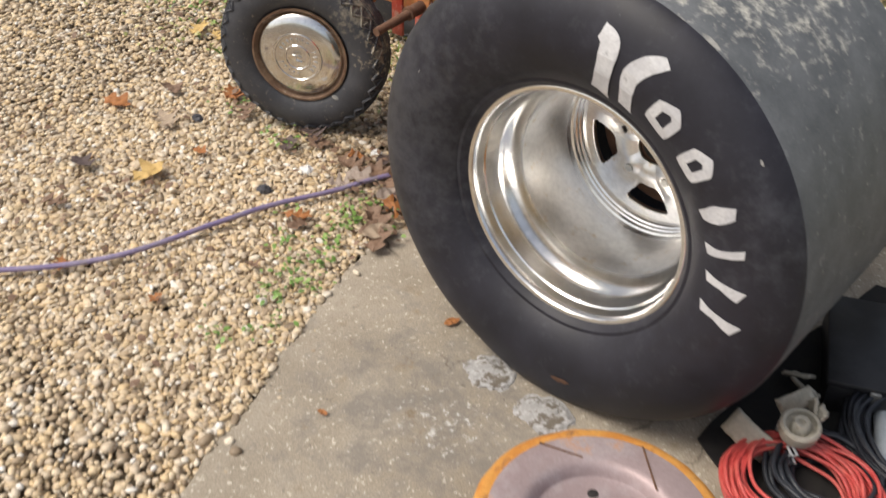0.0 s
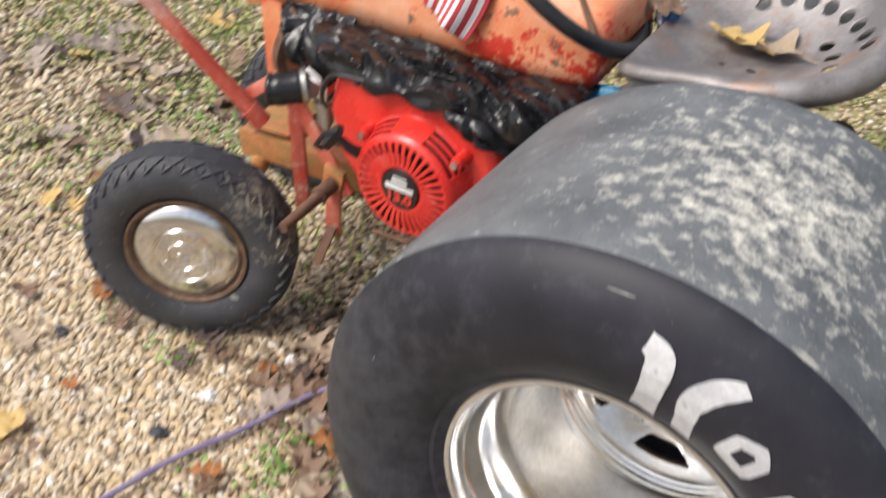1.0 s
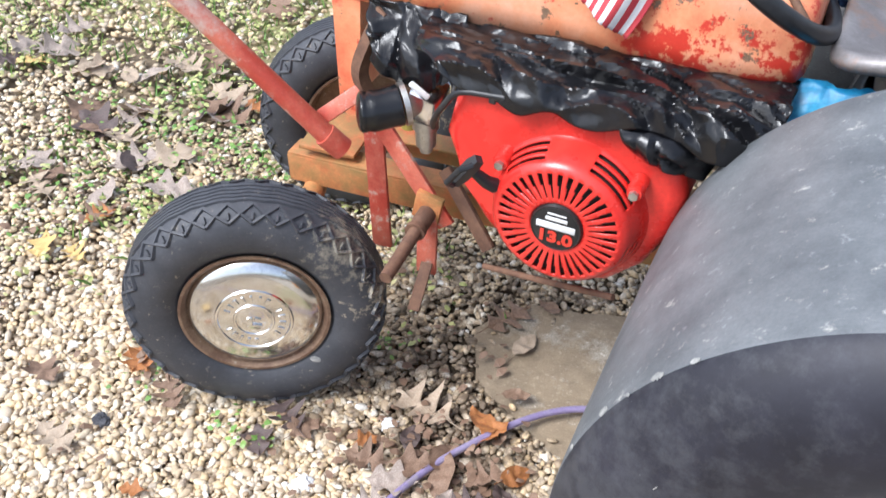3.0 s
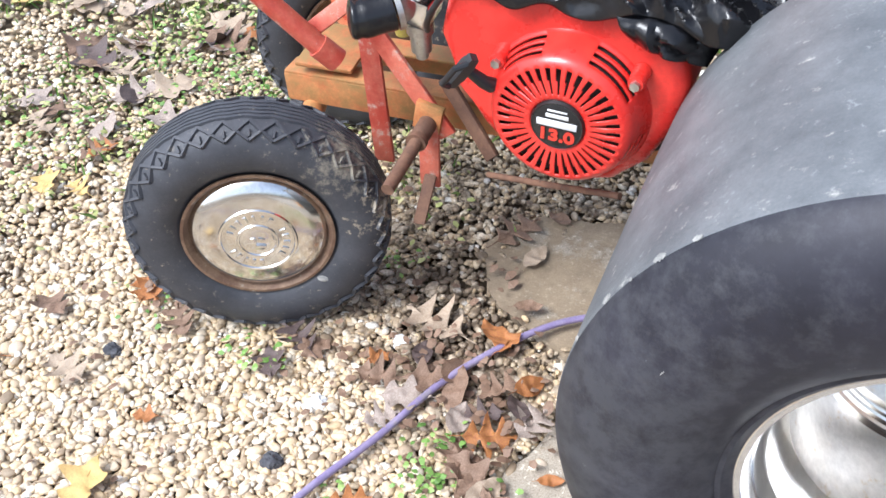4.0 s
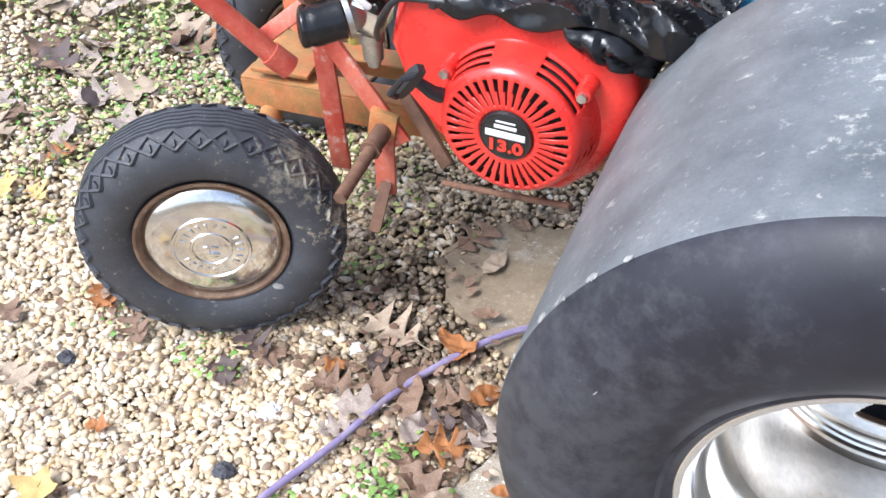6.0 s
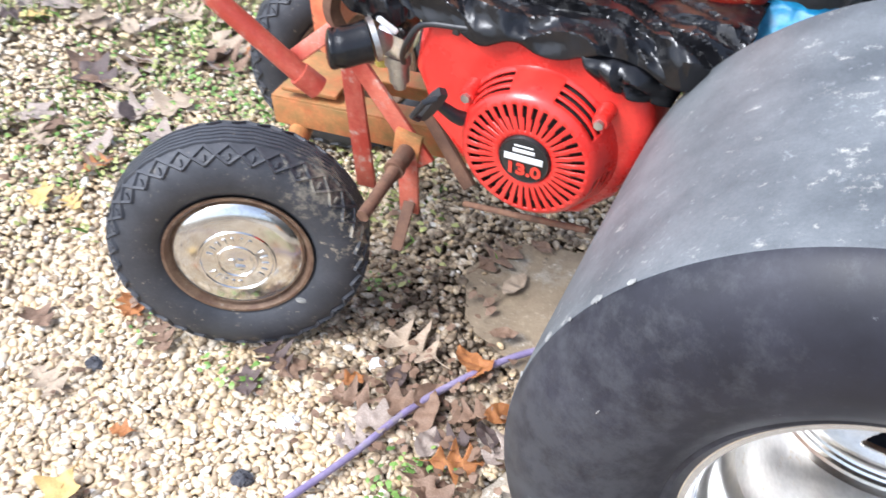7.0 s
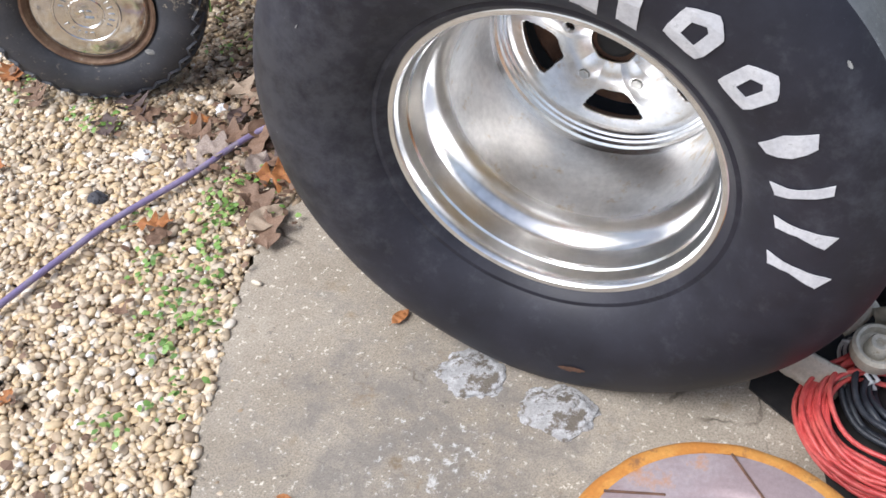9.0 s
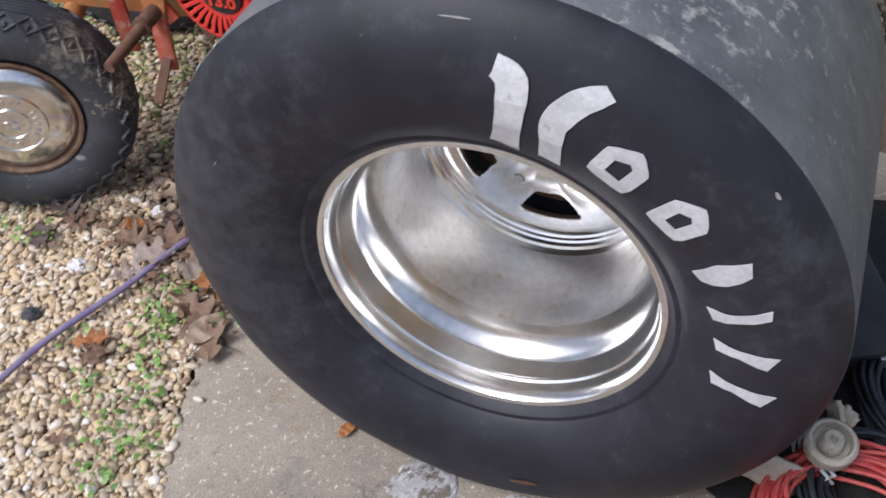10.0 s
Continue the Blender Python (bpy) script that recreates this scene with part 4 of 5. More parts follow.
def build_engine(t):
    m = pose(-0.331, 1.069, 0.480, 0, 2, 0)
    block = part("engine", prism([(-0.494, 0.630), (-0.42, 0.634), (-0.33, 0.634), (-0.25, 0.625), (-0.195, 0.590), (-0.180, 0.53), (-0.192, 0.47), (-0.225, 0.405), (-0.27, 0.362), (-0.33, 0.345), (-0.40, 0.360), (-0.455, 0.415), (-0.488, 0.48), (-0.514, 0.545)],
                                 1.118, 1.235, 0.022, 4), M_red, t, "glossy red engine shroud", smooth=50)
    part("crankcase", box((0.27, 0.2, 0.22), pose(-0.36, 1.335, 0.44), 0.02), M_dark, block)
    cover = part("fan_cover", recoil_mesh(), M_red, block, "red slotted fan cover", at=m, smooth=35)
    thicken(cover, 0.003, -1)
    # Near-black cone behind the slots paints the shade inside the cover.
    part("dark_backing", lathe([(0, 0.012), (0.086, 0.012), (0.100, 0.05), (0.108, 0.05)], 60), M_dark, block, at=m)
    part("badge", lathe([(0, -0.0055), (0.0305, -0.0055), (0.0315, -0.0050), (0.0325, -0.0055), (0.034, -0.0055), (0.0365, 0.0)], 64), M_label_black, block, "round black badge", at=m)
    # a maker's name becomes bars; the figure below it is legible
    part("badge_bar", box((0.053, 0.002, 0.0095), m @ pose(0, -0.0062, 0.0035), 0.0006), M_label_white, block)
    part("badge_bar", box((0.030, 0.002, 0.005), m @ pose(0, -0.0062, 0.0150), 0.0006), M_label_white, block)
    part("badge_bar", box((0.026, 0.002, 0.002), m @ pose(0, -0.0062, 0.0225), 0.0004), M_label_white, block)
    cu = bpy.data.curves.new("badge_figure", "FONT")
    cu.body, cu.size, cu.extrude, cu.align_x, cu.offset = "13.0", 0.028, 0.0008, "CENTER", 0.0011
    tmp = new("badge_figure", cu)
    me = bpy.data.meshes.new_from_object(tmp.evaluated_get(bpy.context.evaluated_depsgraph_get()))
    bpy.data.objects.remove(tmp)
    me.materials.append(M_label_red)
    fig = new("badge_figure", me)
    fig.parent = block
    fig.matrix_basis = m @ pose(0, -0.0066, -0.0215, 90) @ Matrix.Diagonal((1.02, 0.82, 1, 1))
    for x, y, z in ((-0.420, 1.090, 0.541), (-0.240, 1.086, 0.548), (-0.39, 1.100, 0.402)):
        part("boss", lathe([(0, -0.002), (0.0095, -0.002), (0.011, 0.002), (0.012, 0.03)], 24), M_red, block, at=pose(x, y, z))
        bm = bmesh.new()
        bmesh.ops.create_cone(bm, cap_ends=True, segments=6, radius1=0.0065, radius2=0.0065, depth=0.007, matrix=pose(x, y - 0.005, z, 90))
        part("bolt", bm, M_bolt, block, smooth=20)
    part("starter_grip", tube([(-0.470, 1.052, 0.520), (-0.458, 1.052, 0.536), (-0.444, 1.053, 0.556), (-0.436, 1.054, 0.566)], [0.008, 0.0105, 0.0105, 0.008], 4), M_black_plastic, block, "black pull-start grip", smooth=25)
    part("grip_loop", tube([(-0.466, 1.040, 0.526), (-0.470, 1.030, 0.535), (-0.452, 1.030, 0.560), (-0.440, 1.042, 0.562)], 0.0045, 8), M_black_plastic, block)
    part("starter_stem", tube([(-0.452, 1.060, 0.544), (-0.432, 1.072, 0.520), (-0.424, 1.082, 0.510)], [0.0065, 0.009, 0.0105], 16), M_black_plastic, block)
    # carburettor side
    part("air_elbow", tube(smooth_path([(-0.648, 1.122, 0.543), (-0.640, 1.127, 0.543), (-0.625, 1.136, 0.544), (-0.598, 1.158, 0.548)], 4), [0.012, 0.020, 0.026, 0.029, 0.0295, 0.029, 0.028, 0.0295, 0.0295, 0.029, 0.029, 0.030, 0.030], 20), M_bag, block, "black rubber air elbow")
    part("hose_clamp", tube([(-0.596, 1.160, 0.548), (-0.590, 1.165, 0.549)], 0.0315, 24), M_bolt, block)
    part("carburettor", box((0.05, 0.06, 0.055), pose(-0.572, 1.195, 0.542, 10, 15, 0), 0.012), M_alu, block, "dull alloy carburettor")
    part("choke_lever", box((0.034, 0.006, 0.010), pose(-0.566, 1.155, 0.580, 10, 38, 10), 0.003), M_label_white, block)
    part("fuel_bowl", tube([(-0.573, 1.19, 0.515), (-0.573, 1.19, 0.500), (-0.573, 1.19, 0.4995), (-0.573, 1.19, 0.470), (-0.573, 1.19, 0.4695), (-0.573, 1.19, 0.458)], [0.020, 0.020, 0.016, 0.015, 0.011, 0.009], 18), M_bolt, block)
    part("fuel_cup", tube([(-0.612, 1.215, 0.505), (-0.612, 1.215, 0.475)], [0.016, 0.012], 16), M_yellow, block)
    part("fuel_line", tube(smooth_path([(-0.550, 1.165, 0.520), (-0.538, 1.140, 0.548), (-0.512, 1.112, 0.592), (-0.486, 1.108, 0.622), (-0.435, 1.108, 0.628), (-0.376, 1.110, 0.630)], 6), 0.0045, 10), M_black_plastic, block, "black fuel line along the shroud")
    part("line_clip", box((0.010, 0.012, 0.014), pose(-0.440, 1.110, 0.624, 0, 8, 0), 0.002), M_black_plastic, block)


def seat_mesh():
    """A pressed steel pan seat: a dished bowl, square and flared in front, with a rolled edge."""
    bm = bmesh.new()
    rings, segs = 26, 120
    grid = []
    for j in range(1, rings + 1):
        u = j / (rings - 3)
        row = []
        for i in range(segs):
            a = 2 * math.pi * i / segs
            ca, sa = math.cos(a), math.sin(a)
            front = max(0, -ca)
            ax = 0.165 if ca > 0 else 0.170
            ay = 0.178
            ex = 2.3 + 9.0 * front ** 1.5
            k = (abs(ca) ** ex + abs(sa) ** ex) ** (-1 / ex)
            uu = min(u, 1.0)
            rise = 0.058 + 0.026 * max(0, ca) + 0.024 * max(0, sa)
            z = rise * uu ** 2.5 * (1 - 0.62 * min(1, front * 1.25) ** 2)
            over = max(0, j - (rings - 3))
            r = u if u <= 1 else 1 + 0.09 * (0.7, 1.3, 1.2)[over - 1] * (1 - 0.8 * front)
            if over:
                z -= (0.0, 0.012, 0.030)[over - 1] * (1 - 0.75 * front)
            row.append(bm.verts.new((ax * ca * k * r, ay * sa * k * r, z)))
        grid.append(row)
    for a, b in zip(grid, grid[1:]):
        for i in range(segs):
            i2 = (i + 1) % segs
            bm.faces.new((a[i], a[i2], b[i2], b[i]))
    bm.faces.new(grid[0])
    return bm


def build_controls(t):
    seat = part("seat", seat_mesh(), M_seat, t, "bare worn steel pan seat with drain holes", at=pose(0.118, 1.402, 0.680, 0, 0, 0), smooth=60)
    thicken(seat, 0.004, 1)
    cut = bmesh.new()
    holes = [(0.140 * math.cos(radians(q)), 0.152 * math.sin(radians(q)), 0.0105) for q in (112, 97, 82, 68, 54, 41, 28, 15)]
    holes += [(0.072, 0.074, 0.011), (0.090, 0.040, 0.011), (0.096, 0.004, 0.011)]
    holes += [(-0.01, -0.025, 0.008), (-0.055, -0.03, 0.005), (0.035, -0.045, 0.005), (-0.03, -0.075, 0.005)]
    for x, y, r in holes:
        bmesh.ops.create_cone(cut, cap_ends=True, segments=24, radius1=r, radius2=r, depth=0.3, matrix=pose(x, y, 0.03))
    me = bpy.data.meshes.new("cut")
    cut.to_mesh(me)
    cut.free()
    cutter = new("cut", me)
    cutter.matrix_basis = seat.matrix_basis
    mod = seat.modifiers.new("holes", "BOOLEAN")
    mod.operation, mod.object, mod.solver = "DIFFERENCE", cutter, "EXACT"
    bpy.context.view_layer.update()
    done = bpy.data.meshes.new_from_object(seat.evaluated_get(bpy.context.evaluated_depsgraph_get()))
    seat.modifiers.clear()
    seat.data = done
    bpy.data.objects.remove(cutter)
    part("seat_spring", bar((0.13, 1.395, 0.50), (0.13, 1.395, 0.668), 0.05, 0.012), M_rust, t)
    # steering wheel
    c, r = Vector((-0.207, 1.340, 0.805)), 0.178
    tilt = Vector((0.615, 0.167, 0.77)).to_track_quat("Z", "Y").to_matrix()
    ring = [c + tilt @ Vector((r * math.cos(2 * math.pi * i / 64), r * math.sin(2 * math.pi * i / 64), 0)) for i in range(64)]
    wheel = part("steering_wheel", tube(ring, 0.0125, 14, closed=True), M_black_plastic, t, "thick black steering wheel rim", smooth=60)
    part("spoke", tube([(-0.260, 1.335, 0.845), (-0.172, 1.300, 0.808), (-0.095, 1.235, 0.742)], 0.0055, 10), M_rust, wheel, "rusty steering rod")
    part("stub", tube([(-0.172, 1.300, 0.808), (-0.135, 1.380, 0.812)], 0.0045, 8), M_rust, wheel)
    part("steering_hub", box((0.042, 0.036, 0.036), Matrix.Translation((-0.172, 1.300, 0.808)) @ tilt.to_4x4(), 0.006), M_rust, wheel, "rusty steering hub block")
    part("steering_column", tube([(-0.175, 1.30, 0.79), (-0.23, 1.34, 0.70)], 0.012, 14), M_rust, t)


# ---- loose things on the tractor ----
def build_bag():
    """A crumpled sheet of black film tucked under the hood and over the engine."""
    bm = bmesh.new()
    nu, nv = 170, 44
    rng = random.Random(4)
    rows = []
    for i in range(nu + 1):
        u = i / nu
        x = -0.575 + 0.490 * u
        low = 0.640 - 0.018 * min(1, max(0, (u - 0.10) / 0.2)) + 0.007 * math.sin(11 * u) + 0.020 * wob(u, 0, 0, 8) - 0.10 * max(0, u - 0.70)
        out = 1.112 + 0.05 * max(0, 0.12 - u) * 8 + 0.008 * wob(u, 3, 0, 10) - 0.012 * math.sin(math.pi * u)
        row = []
        for j in range(nv + 1):
            v = j / nv
            z = 0.655 + (low - 0.655) * v ** 2.4 + 0.010 * math.sin(math.pi * v)
            y = 1.262 + (out - 1.262) * math.sin(0.5 * math.pi * v) ** 0.9
            k = math.sin(math.pi * min(1, 0.06 + v * 0.9)) ** 0.5
            bend = 0.06 * wob(x, y, 2.2, 7)
            # long folds that run along the hood, broken into flat creased facets
            fold = 1 - abs(wob(x * 5 + bend * 20, (y + bend) * 22 + z * 14 + x * 6, 1.3)) * 2
            cell = noise.voronoi(Vector((x * 9 + bend * 8, y * 24 + x * 8 + bend * 10, 2.0)))[0]
            small = noise.voronoi(Vector((x * 24 - y * 10, y * 40 + x * 14, 5.0)))[0]
            lift = k * (0.014 * fold + 0.030 * (cell[1] - cell[0]) + 0.007 * (small[1] - small[0]) - 0.016)
            row.append(bm.verts.new((x + 0.3 * lift, y - 0.75 * lift, z + 0.75 * lift)))
        rows.append(row)
    for a, b in zip(rows, rows[1:]):
        for j in range(nv):
            if rng.random() < 0.5:
                bm.faces.new((a[j], a[j + 1], b[j + 1]))
                bm.faces.new((a[j], b[j + 1], b[j]))
            else:
                bm.faces.new((a[j], a[j + 1], b[j]))
                bm.faces.new((a[j + 1], b[j + 1], b[j]))
    sheet = part("plastic_bag", bm, M_bag, smooth=22)
    thicken(sheet, 0.0008, 0)
    tagged(sheet, "crumpled shiny black plastic bag draped over the engine", "plastic bag")
    # a loose flap that hangs over the fan cover's corner
    bm = bmesh.new()
    rows = []
    tip, curl = Vector((-0.256, 1.088, 0.598)), Vector((-0.272, 1.150, 0.640))
    low, high = Vector((-0.165, 1.135, 0.560)), Vector((-0.125, 1.175, 0.622))
    for i in range(29):
        u = i / 28
        row = []
        for j in range(25):
            v = j / 24
            p = tip.lerp(low, u).lerp(curl.lerp(high, u), v)
            out = 0.030 * math.sin(math.pi * v) * (1 - 0.55 * u) + 0.012 * math.sin(math.pi * u) - 0.020 * (1 - v) ** 2 * (1 - u) ** 2
            cr = noise.voronoi(Vector((p.x * 30 + p.z * 12, p.z * 34, 1.0)))[0]
            p += Vector((-0.25, -1, 0.35)) * out + Vector((0, -0.026, 0.008)) * (cr[1] - cr[0]) * min(1, 0.25 + u * 1.6)
            row.append(bm.verts.new(p))
        rows.append(row)
    for a, b in zip(rows, rows[1:]):
        for j in range(24):
            bm.faces.new((a[j], a[j + 1], b[j + 1], b[j]))
    flap = part("flap", bm, M_bag, sheet, "loose hanging flap", smooth=28)
    thicken(flap, 0.0008, 0)
    # bunched tail of the sheet that hangs between the cowl and the carburettor
    bm = bmesh.new()
    rows = []
    for i in range(41):
        u = i / 40
        row = []
        for j in range(51):
            v = j / 50
            x = -0.676 + (0.150 - 0.035 * u) * v + 0.030 * u + 0.006 * wob(u, v, 8, 7)
            z = 0.668 - (0.075 + 0.030 * math.sin(3.1 * v)) * u + 0.006 * wob(u, v, 3, 6)
            cell = noise.voronoi(Vector((x * 20 + z * 9, z * 12 - x * 5, 6.0)))[0]
            y = 1.232 - 0.050 * math.sin(0.5 * math.pi * u) - 0.040 * (cell[1] - cell[0])
            row.append(bm.verts.new((x, y, z)))
        rows.append(row)
    for a, b in zip(rows, rows[1:]):
        for j in range(50):
            bm.faces.new((a[j], a[j + 1], b[j + 1]))
            bm.faces.new((a[j], b[j + 1], b[j]))
    thicken(part("tail", bm, M_bag, sheet, "bunched tail", smooth=22), 0.0008, 0)


def build_blue_sheet():
    bm = bmesh.new()
    rows = []
    for i in range(25):
        u = i / 24
        row = [bm.verts.new((-0.15 + 0.16 * u, 1.205 + 0.06 * j / 8 - 0.008 * (1 - abs(wob(u, j / 8, 1, 6)) * 2), 0.585 + 0.009 * j + 0.006 * wob(u, j / 8, 2, 5))) for j in range(9)]
        rows.append(row)
    for a, b in zip(rows, rows[1:]):
        for j in range(8):
            bm.faces.new((a[j], a[j + 1], b[j + 1], b[j]))
    ob = part("plastic_sheet", bm, M_blue_plastic, smooth=70)
    thicken(ob, 0.001, 0)
    tagged(ob, "bright blue plastic sheet tucked beneath the hood's tail", "plastic sheet")


def build_rag():
    """A small wadded rag caught between the hood's tail and the seat."""
    bm = bmesh.new()
    bmesh.ops.create_icosphere(bm, subdivisions=4, radius=1.0)
    for v in bm.verts:
        cell = noise.voronoi(v.co * 2.2)[0]
        d = 0.75 + 0.35 * wob(v.co.x, v.co.y, v.co.z, 1.6) + 0.35 * (cell[1] - cell[0])
        v.co = Vector((v.co.x * 0.026 * d, v.co.y * 0.040 * d, v.co.z * 0.030 * d))
    ob = part("rag", bm, [M_rag_blue, M_rag_white], at=pose(-0.060, 1.455, 0.700, 10, 0, 20), smooth=40)
    for f in ob.data.polygons:
        f.material_index = 1 if wob(f.center.x, f.center.y, f.center.z, 45) > 0.22 else 0
    tagged(ob, "wadded blue and white rag between hood and seat", "rag")


def build_flag():
    """A small cloth flag: thirteen stripes that hang down, a blue field with white stars at the top."""
    tl, tr = Vector((-0.330, 1.272, 0.835)), Vector((-0.292, 1.275, 0.838))
    bl, br = Vector((-0.376, 1.207, 0.737)), Vector((-0.303, 1.206, 0.688))
    mid = Vector((-0.262, 1.222, 0.775))
    ns, nt = 52, 40

    def place(s, t, lift=0.0):
        left = tl.lerp(bl, t) + Vector((-0.010, -0.004, 0)) * math.sin(math.pi * t)
        right = (tr * (1 - t) ** 2 + mid * 2 * t * (1 - t) + br * t * t) + Vector((0.010, 0, 0.006)) * math.sin(math.pi * t)
        p = left.lerp(right, s)
        p += Vector((0, -1, 0.25)) * (0.006 * math.sin(s * 10 + t * 2.0) * (0.3 + t) + 0.010 * math.sin(math.pi * s) + lift)
        if t == 1:
            p.z += 0.004 * wob(s, 0, 0, 23)
        return p

    bm = bmesh.new()
    grid = [[bm.verts.new(place(i / ns, j / nt)) for j in range(nt + 1)] for i in range(ns + 1)]
    for i in range(ns):
        for j in range(nt):
            f = bm.faces.new((grid[i][j], grid[i + 1][j], grid[i + 1][j + 1], grid[i][j + 1]))
            stripe = int(13 * (i + 0.5) / ns)
            f.material_index = 2 if (stripe < 9 and j / nt < 0.46) else (0 if stripe % 2 == 0 else 1)
    flag = empty("flag")
    cloth = part("cloth", bm, [M_flag_red, M_flag_white, M_flag_blue], flag, smooth=70)
    thicken(cloth, 0.0008, 0)
    bm = bmesh.new()
    for a in range(9):
        for b in range(6 if a % 2 == 0 else 5):
            s = (a + 0.75) / 9.6 * 9 / 13
            t = (b + (0.6 if a % 2 == 0 else 1.1)) / 6.4 * 0.46
            c = bm.verts.new(place(s, t, 0.0016))
            ring = []
            for k in range(10):
                r = 1.0 if k % 2 == 0 else 0.45
                ring.append(bm.verts.new(place(s + 0.026 * r * math.sin(k * math.pi / 5), t + 0.020 * r * math.cos(k * math.pi / 5), 0.0012)))
            for k in range(10):
                bm.faces.new((c, ring[k], ring[(k + 1) % 10]))
    part("stars", bm, M_flag_white, cloth, smooth=0)
    part("stick", tube([(-0.322, 1.285, 0.80), (-0.300, 1.272, 0.93)], 0.003, 8), M_leaf["tan"], flag)
    tagged(flag, "small frayed stars and stripes cloth flag beside the stack", "flag")


# ---- things on the ground ----
def build_hose():
    pts = [(0.10, 1.36, 0.004), (-0.18, 1.25, 0.006), (-0.343, 1.181, 0.008), (-0.466, 1.018, 0.010), (-0.53, 0.86, 0.008), (-0.588, 0.723, 0.010), (-0.62, 0.60, 0.012), (-0.685, 0.379, 0.010), (-0.814, 0.201, 0.010), (-1.0, 0.05, 0.008), (-1.3, -0.1, 0.008)]
    tagged(part("hose", tube(smooth_path(pts, 10), 0.0058, 12), M_hose), "thin faded violet hose lying across the gravel", "hose")


def build_drum():
    """A deep rusty brake drum lying on the slab, its face upward."""
    d = empty("brake_drum", pose(0.504, 0.369, SLAB_Z))
    tagged(d, "deep rusty orange brake drum lying on the concrete", "brake drum")
    prof = [(0.150, 0.0), (0.158, 0.0), (0.162, 0.006), (0.163, 0.10), (0.166, 0.135), (0.176, 0.146), (0.182, 0.152), (0.183, 0.160), (0.181, 0.170), (0.176, 0.176), (0.168, 0.178), (0.160, 0.1785)]
    bm = lathe(prof, 120)
    for v in bm.verts:
        v.co += Vector((v.co.x, 0, v.co.z)) * 0.012 * wob(v.co.x, v.co.y, v.co.z, 30)
    part("outer_flange", bm, M_drum_rim, d, "bright orange rusted flange", at=pose(0, 0, 0, 90))
    prof = [(0.160, 0.1785), (0.150, 0.1795), (0.118, 0.180), (0.110, 0.1785), (0.104, 0.174), (0.100, 0.166), (0.097, 0.160), (0.090, 0.158), (0.055, 0.158), (0.045, 0.160), (0.030, 0.160), (0.028, 0.150), (0.0, 0.150)]
    part("face", lathe(prof, 120), M_drum, d, "scuffed grey-violet face", at=pose(0, 0, 0, 90))
    for a, b in (((-0.030, 0.158), (0.030, 0.100)), ((-0.150, 0.060), (-0.085, 0.080))):
        part("crease", bar((*a, 0.1805), (*b, 0.1800), 0.003, 0.002, (0, 0, 1), 0.0005), M_rust, d, "dark scored line")
    for q in range(5):
        a = radians(131 + 72 * q)
        part("bolt_hole", lathe([(0, 0.1588), (0.0075, 0.1588), (0.0085, 0.1580)], 20), M_dark, d, at=pose(0.066 * math.cos(a), 0.066 * math.sin(a), 0, 90))


def coil(name, centre, radius, turns, wire, mat, spread, seed, lift, label):
    """One long wire wound many times round, each turn a little off the last."""
    rng = random.Random(seed)
    rows = [(radius + rng.uniform(-spread, spread), rng.uniform(-0.012, 0.012), rng.uniform(-0.012, 0.012), lift + rng.uniform(0, 0.045), rng.uniform(0, 6.28)) for k in range(turns + 1)]
    pts = []
    for i in range(turns * 48 + 1):
        k, f = min(i // 48, turns - 1), (i % 48) / 48 if i < turns * 48 else 1.0
        f = f * f * (3 - 2 * f)
        r, dx, dy, h, ph = [a + (b - a) * f for a, b in zip(rows[k], rows[k + 1])]
        a = 2 * math.pi * i / 48
        rr = r * (1 + 0.03 * math.sin(2 * a + ph))
        pts.append((centre[0] + dx + rr * math.cos(a), centre[1] + dy + 0.92 * rr * math.sin(a), h + 0.004 * math.sin(5 * a + ph)))
    return tagged(part(name, tube(pts, wire, 8), mat, smooth=70), label, "wire coil")


# Thin black sheet with a wavy outline on the slab, between tyre and coils.
def build_black_sheet():
    bm = bmesh.new()
    outline = [(0.465, 0.765), (0.545, 0.722), (0.60, 0.63), (0.78, 0.60), (1.05, 0.66), (1.05, 1.45), (0.52, 1.40), (0.47, 1.0)]
    pts = []
    for (x0, y0), (x1, y1) in zip(outline, outline[1:] + outline[:1]):
        for k in range(8):
            x, y = x0 + (x1 - x0) * k / 8, y0 + (y1 - y0) * k / 8
            pts.append((x + 0.012 * wob(x, y, 3, 13), y + 0.012 * wob(x, y, 6, 13)))
    top = [bm.verts.new((x, y, SLAB_Z + 0.004)) for x, y in pts]
    low = [bm.verts.new((x, y, SLAB_Z)) for x, y in pts]
    bm.faces.new(top)
    for i in range(len(top)):
        j = (i + 1) % len(top)
        bm.faces.new((top[i], top[j], low[j], low[i]))
    tagged(part("black_sheet", bm, M_dark, smooth=30), "thin black sheet under the coils on the concrete", "mat")


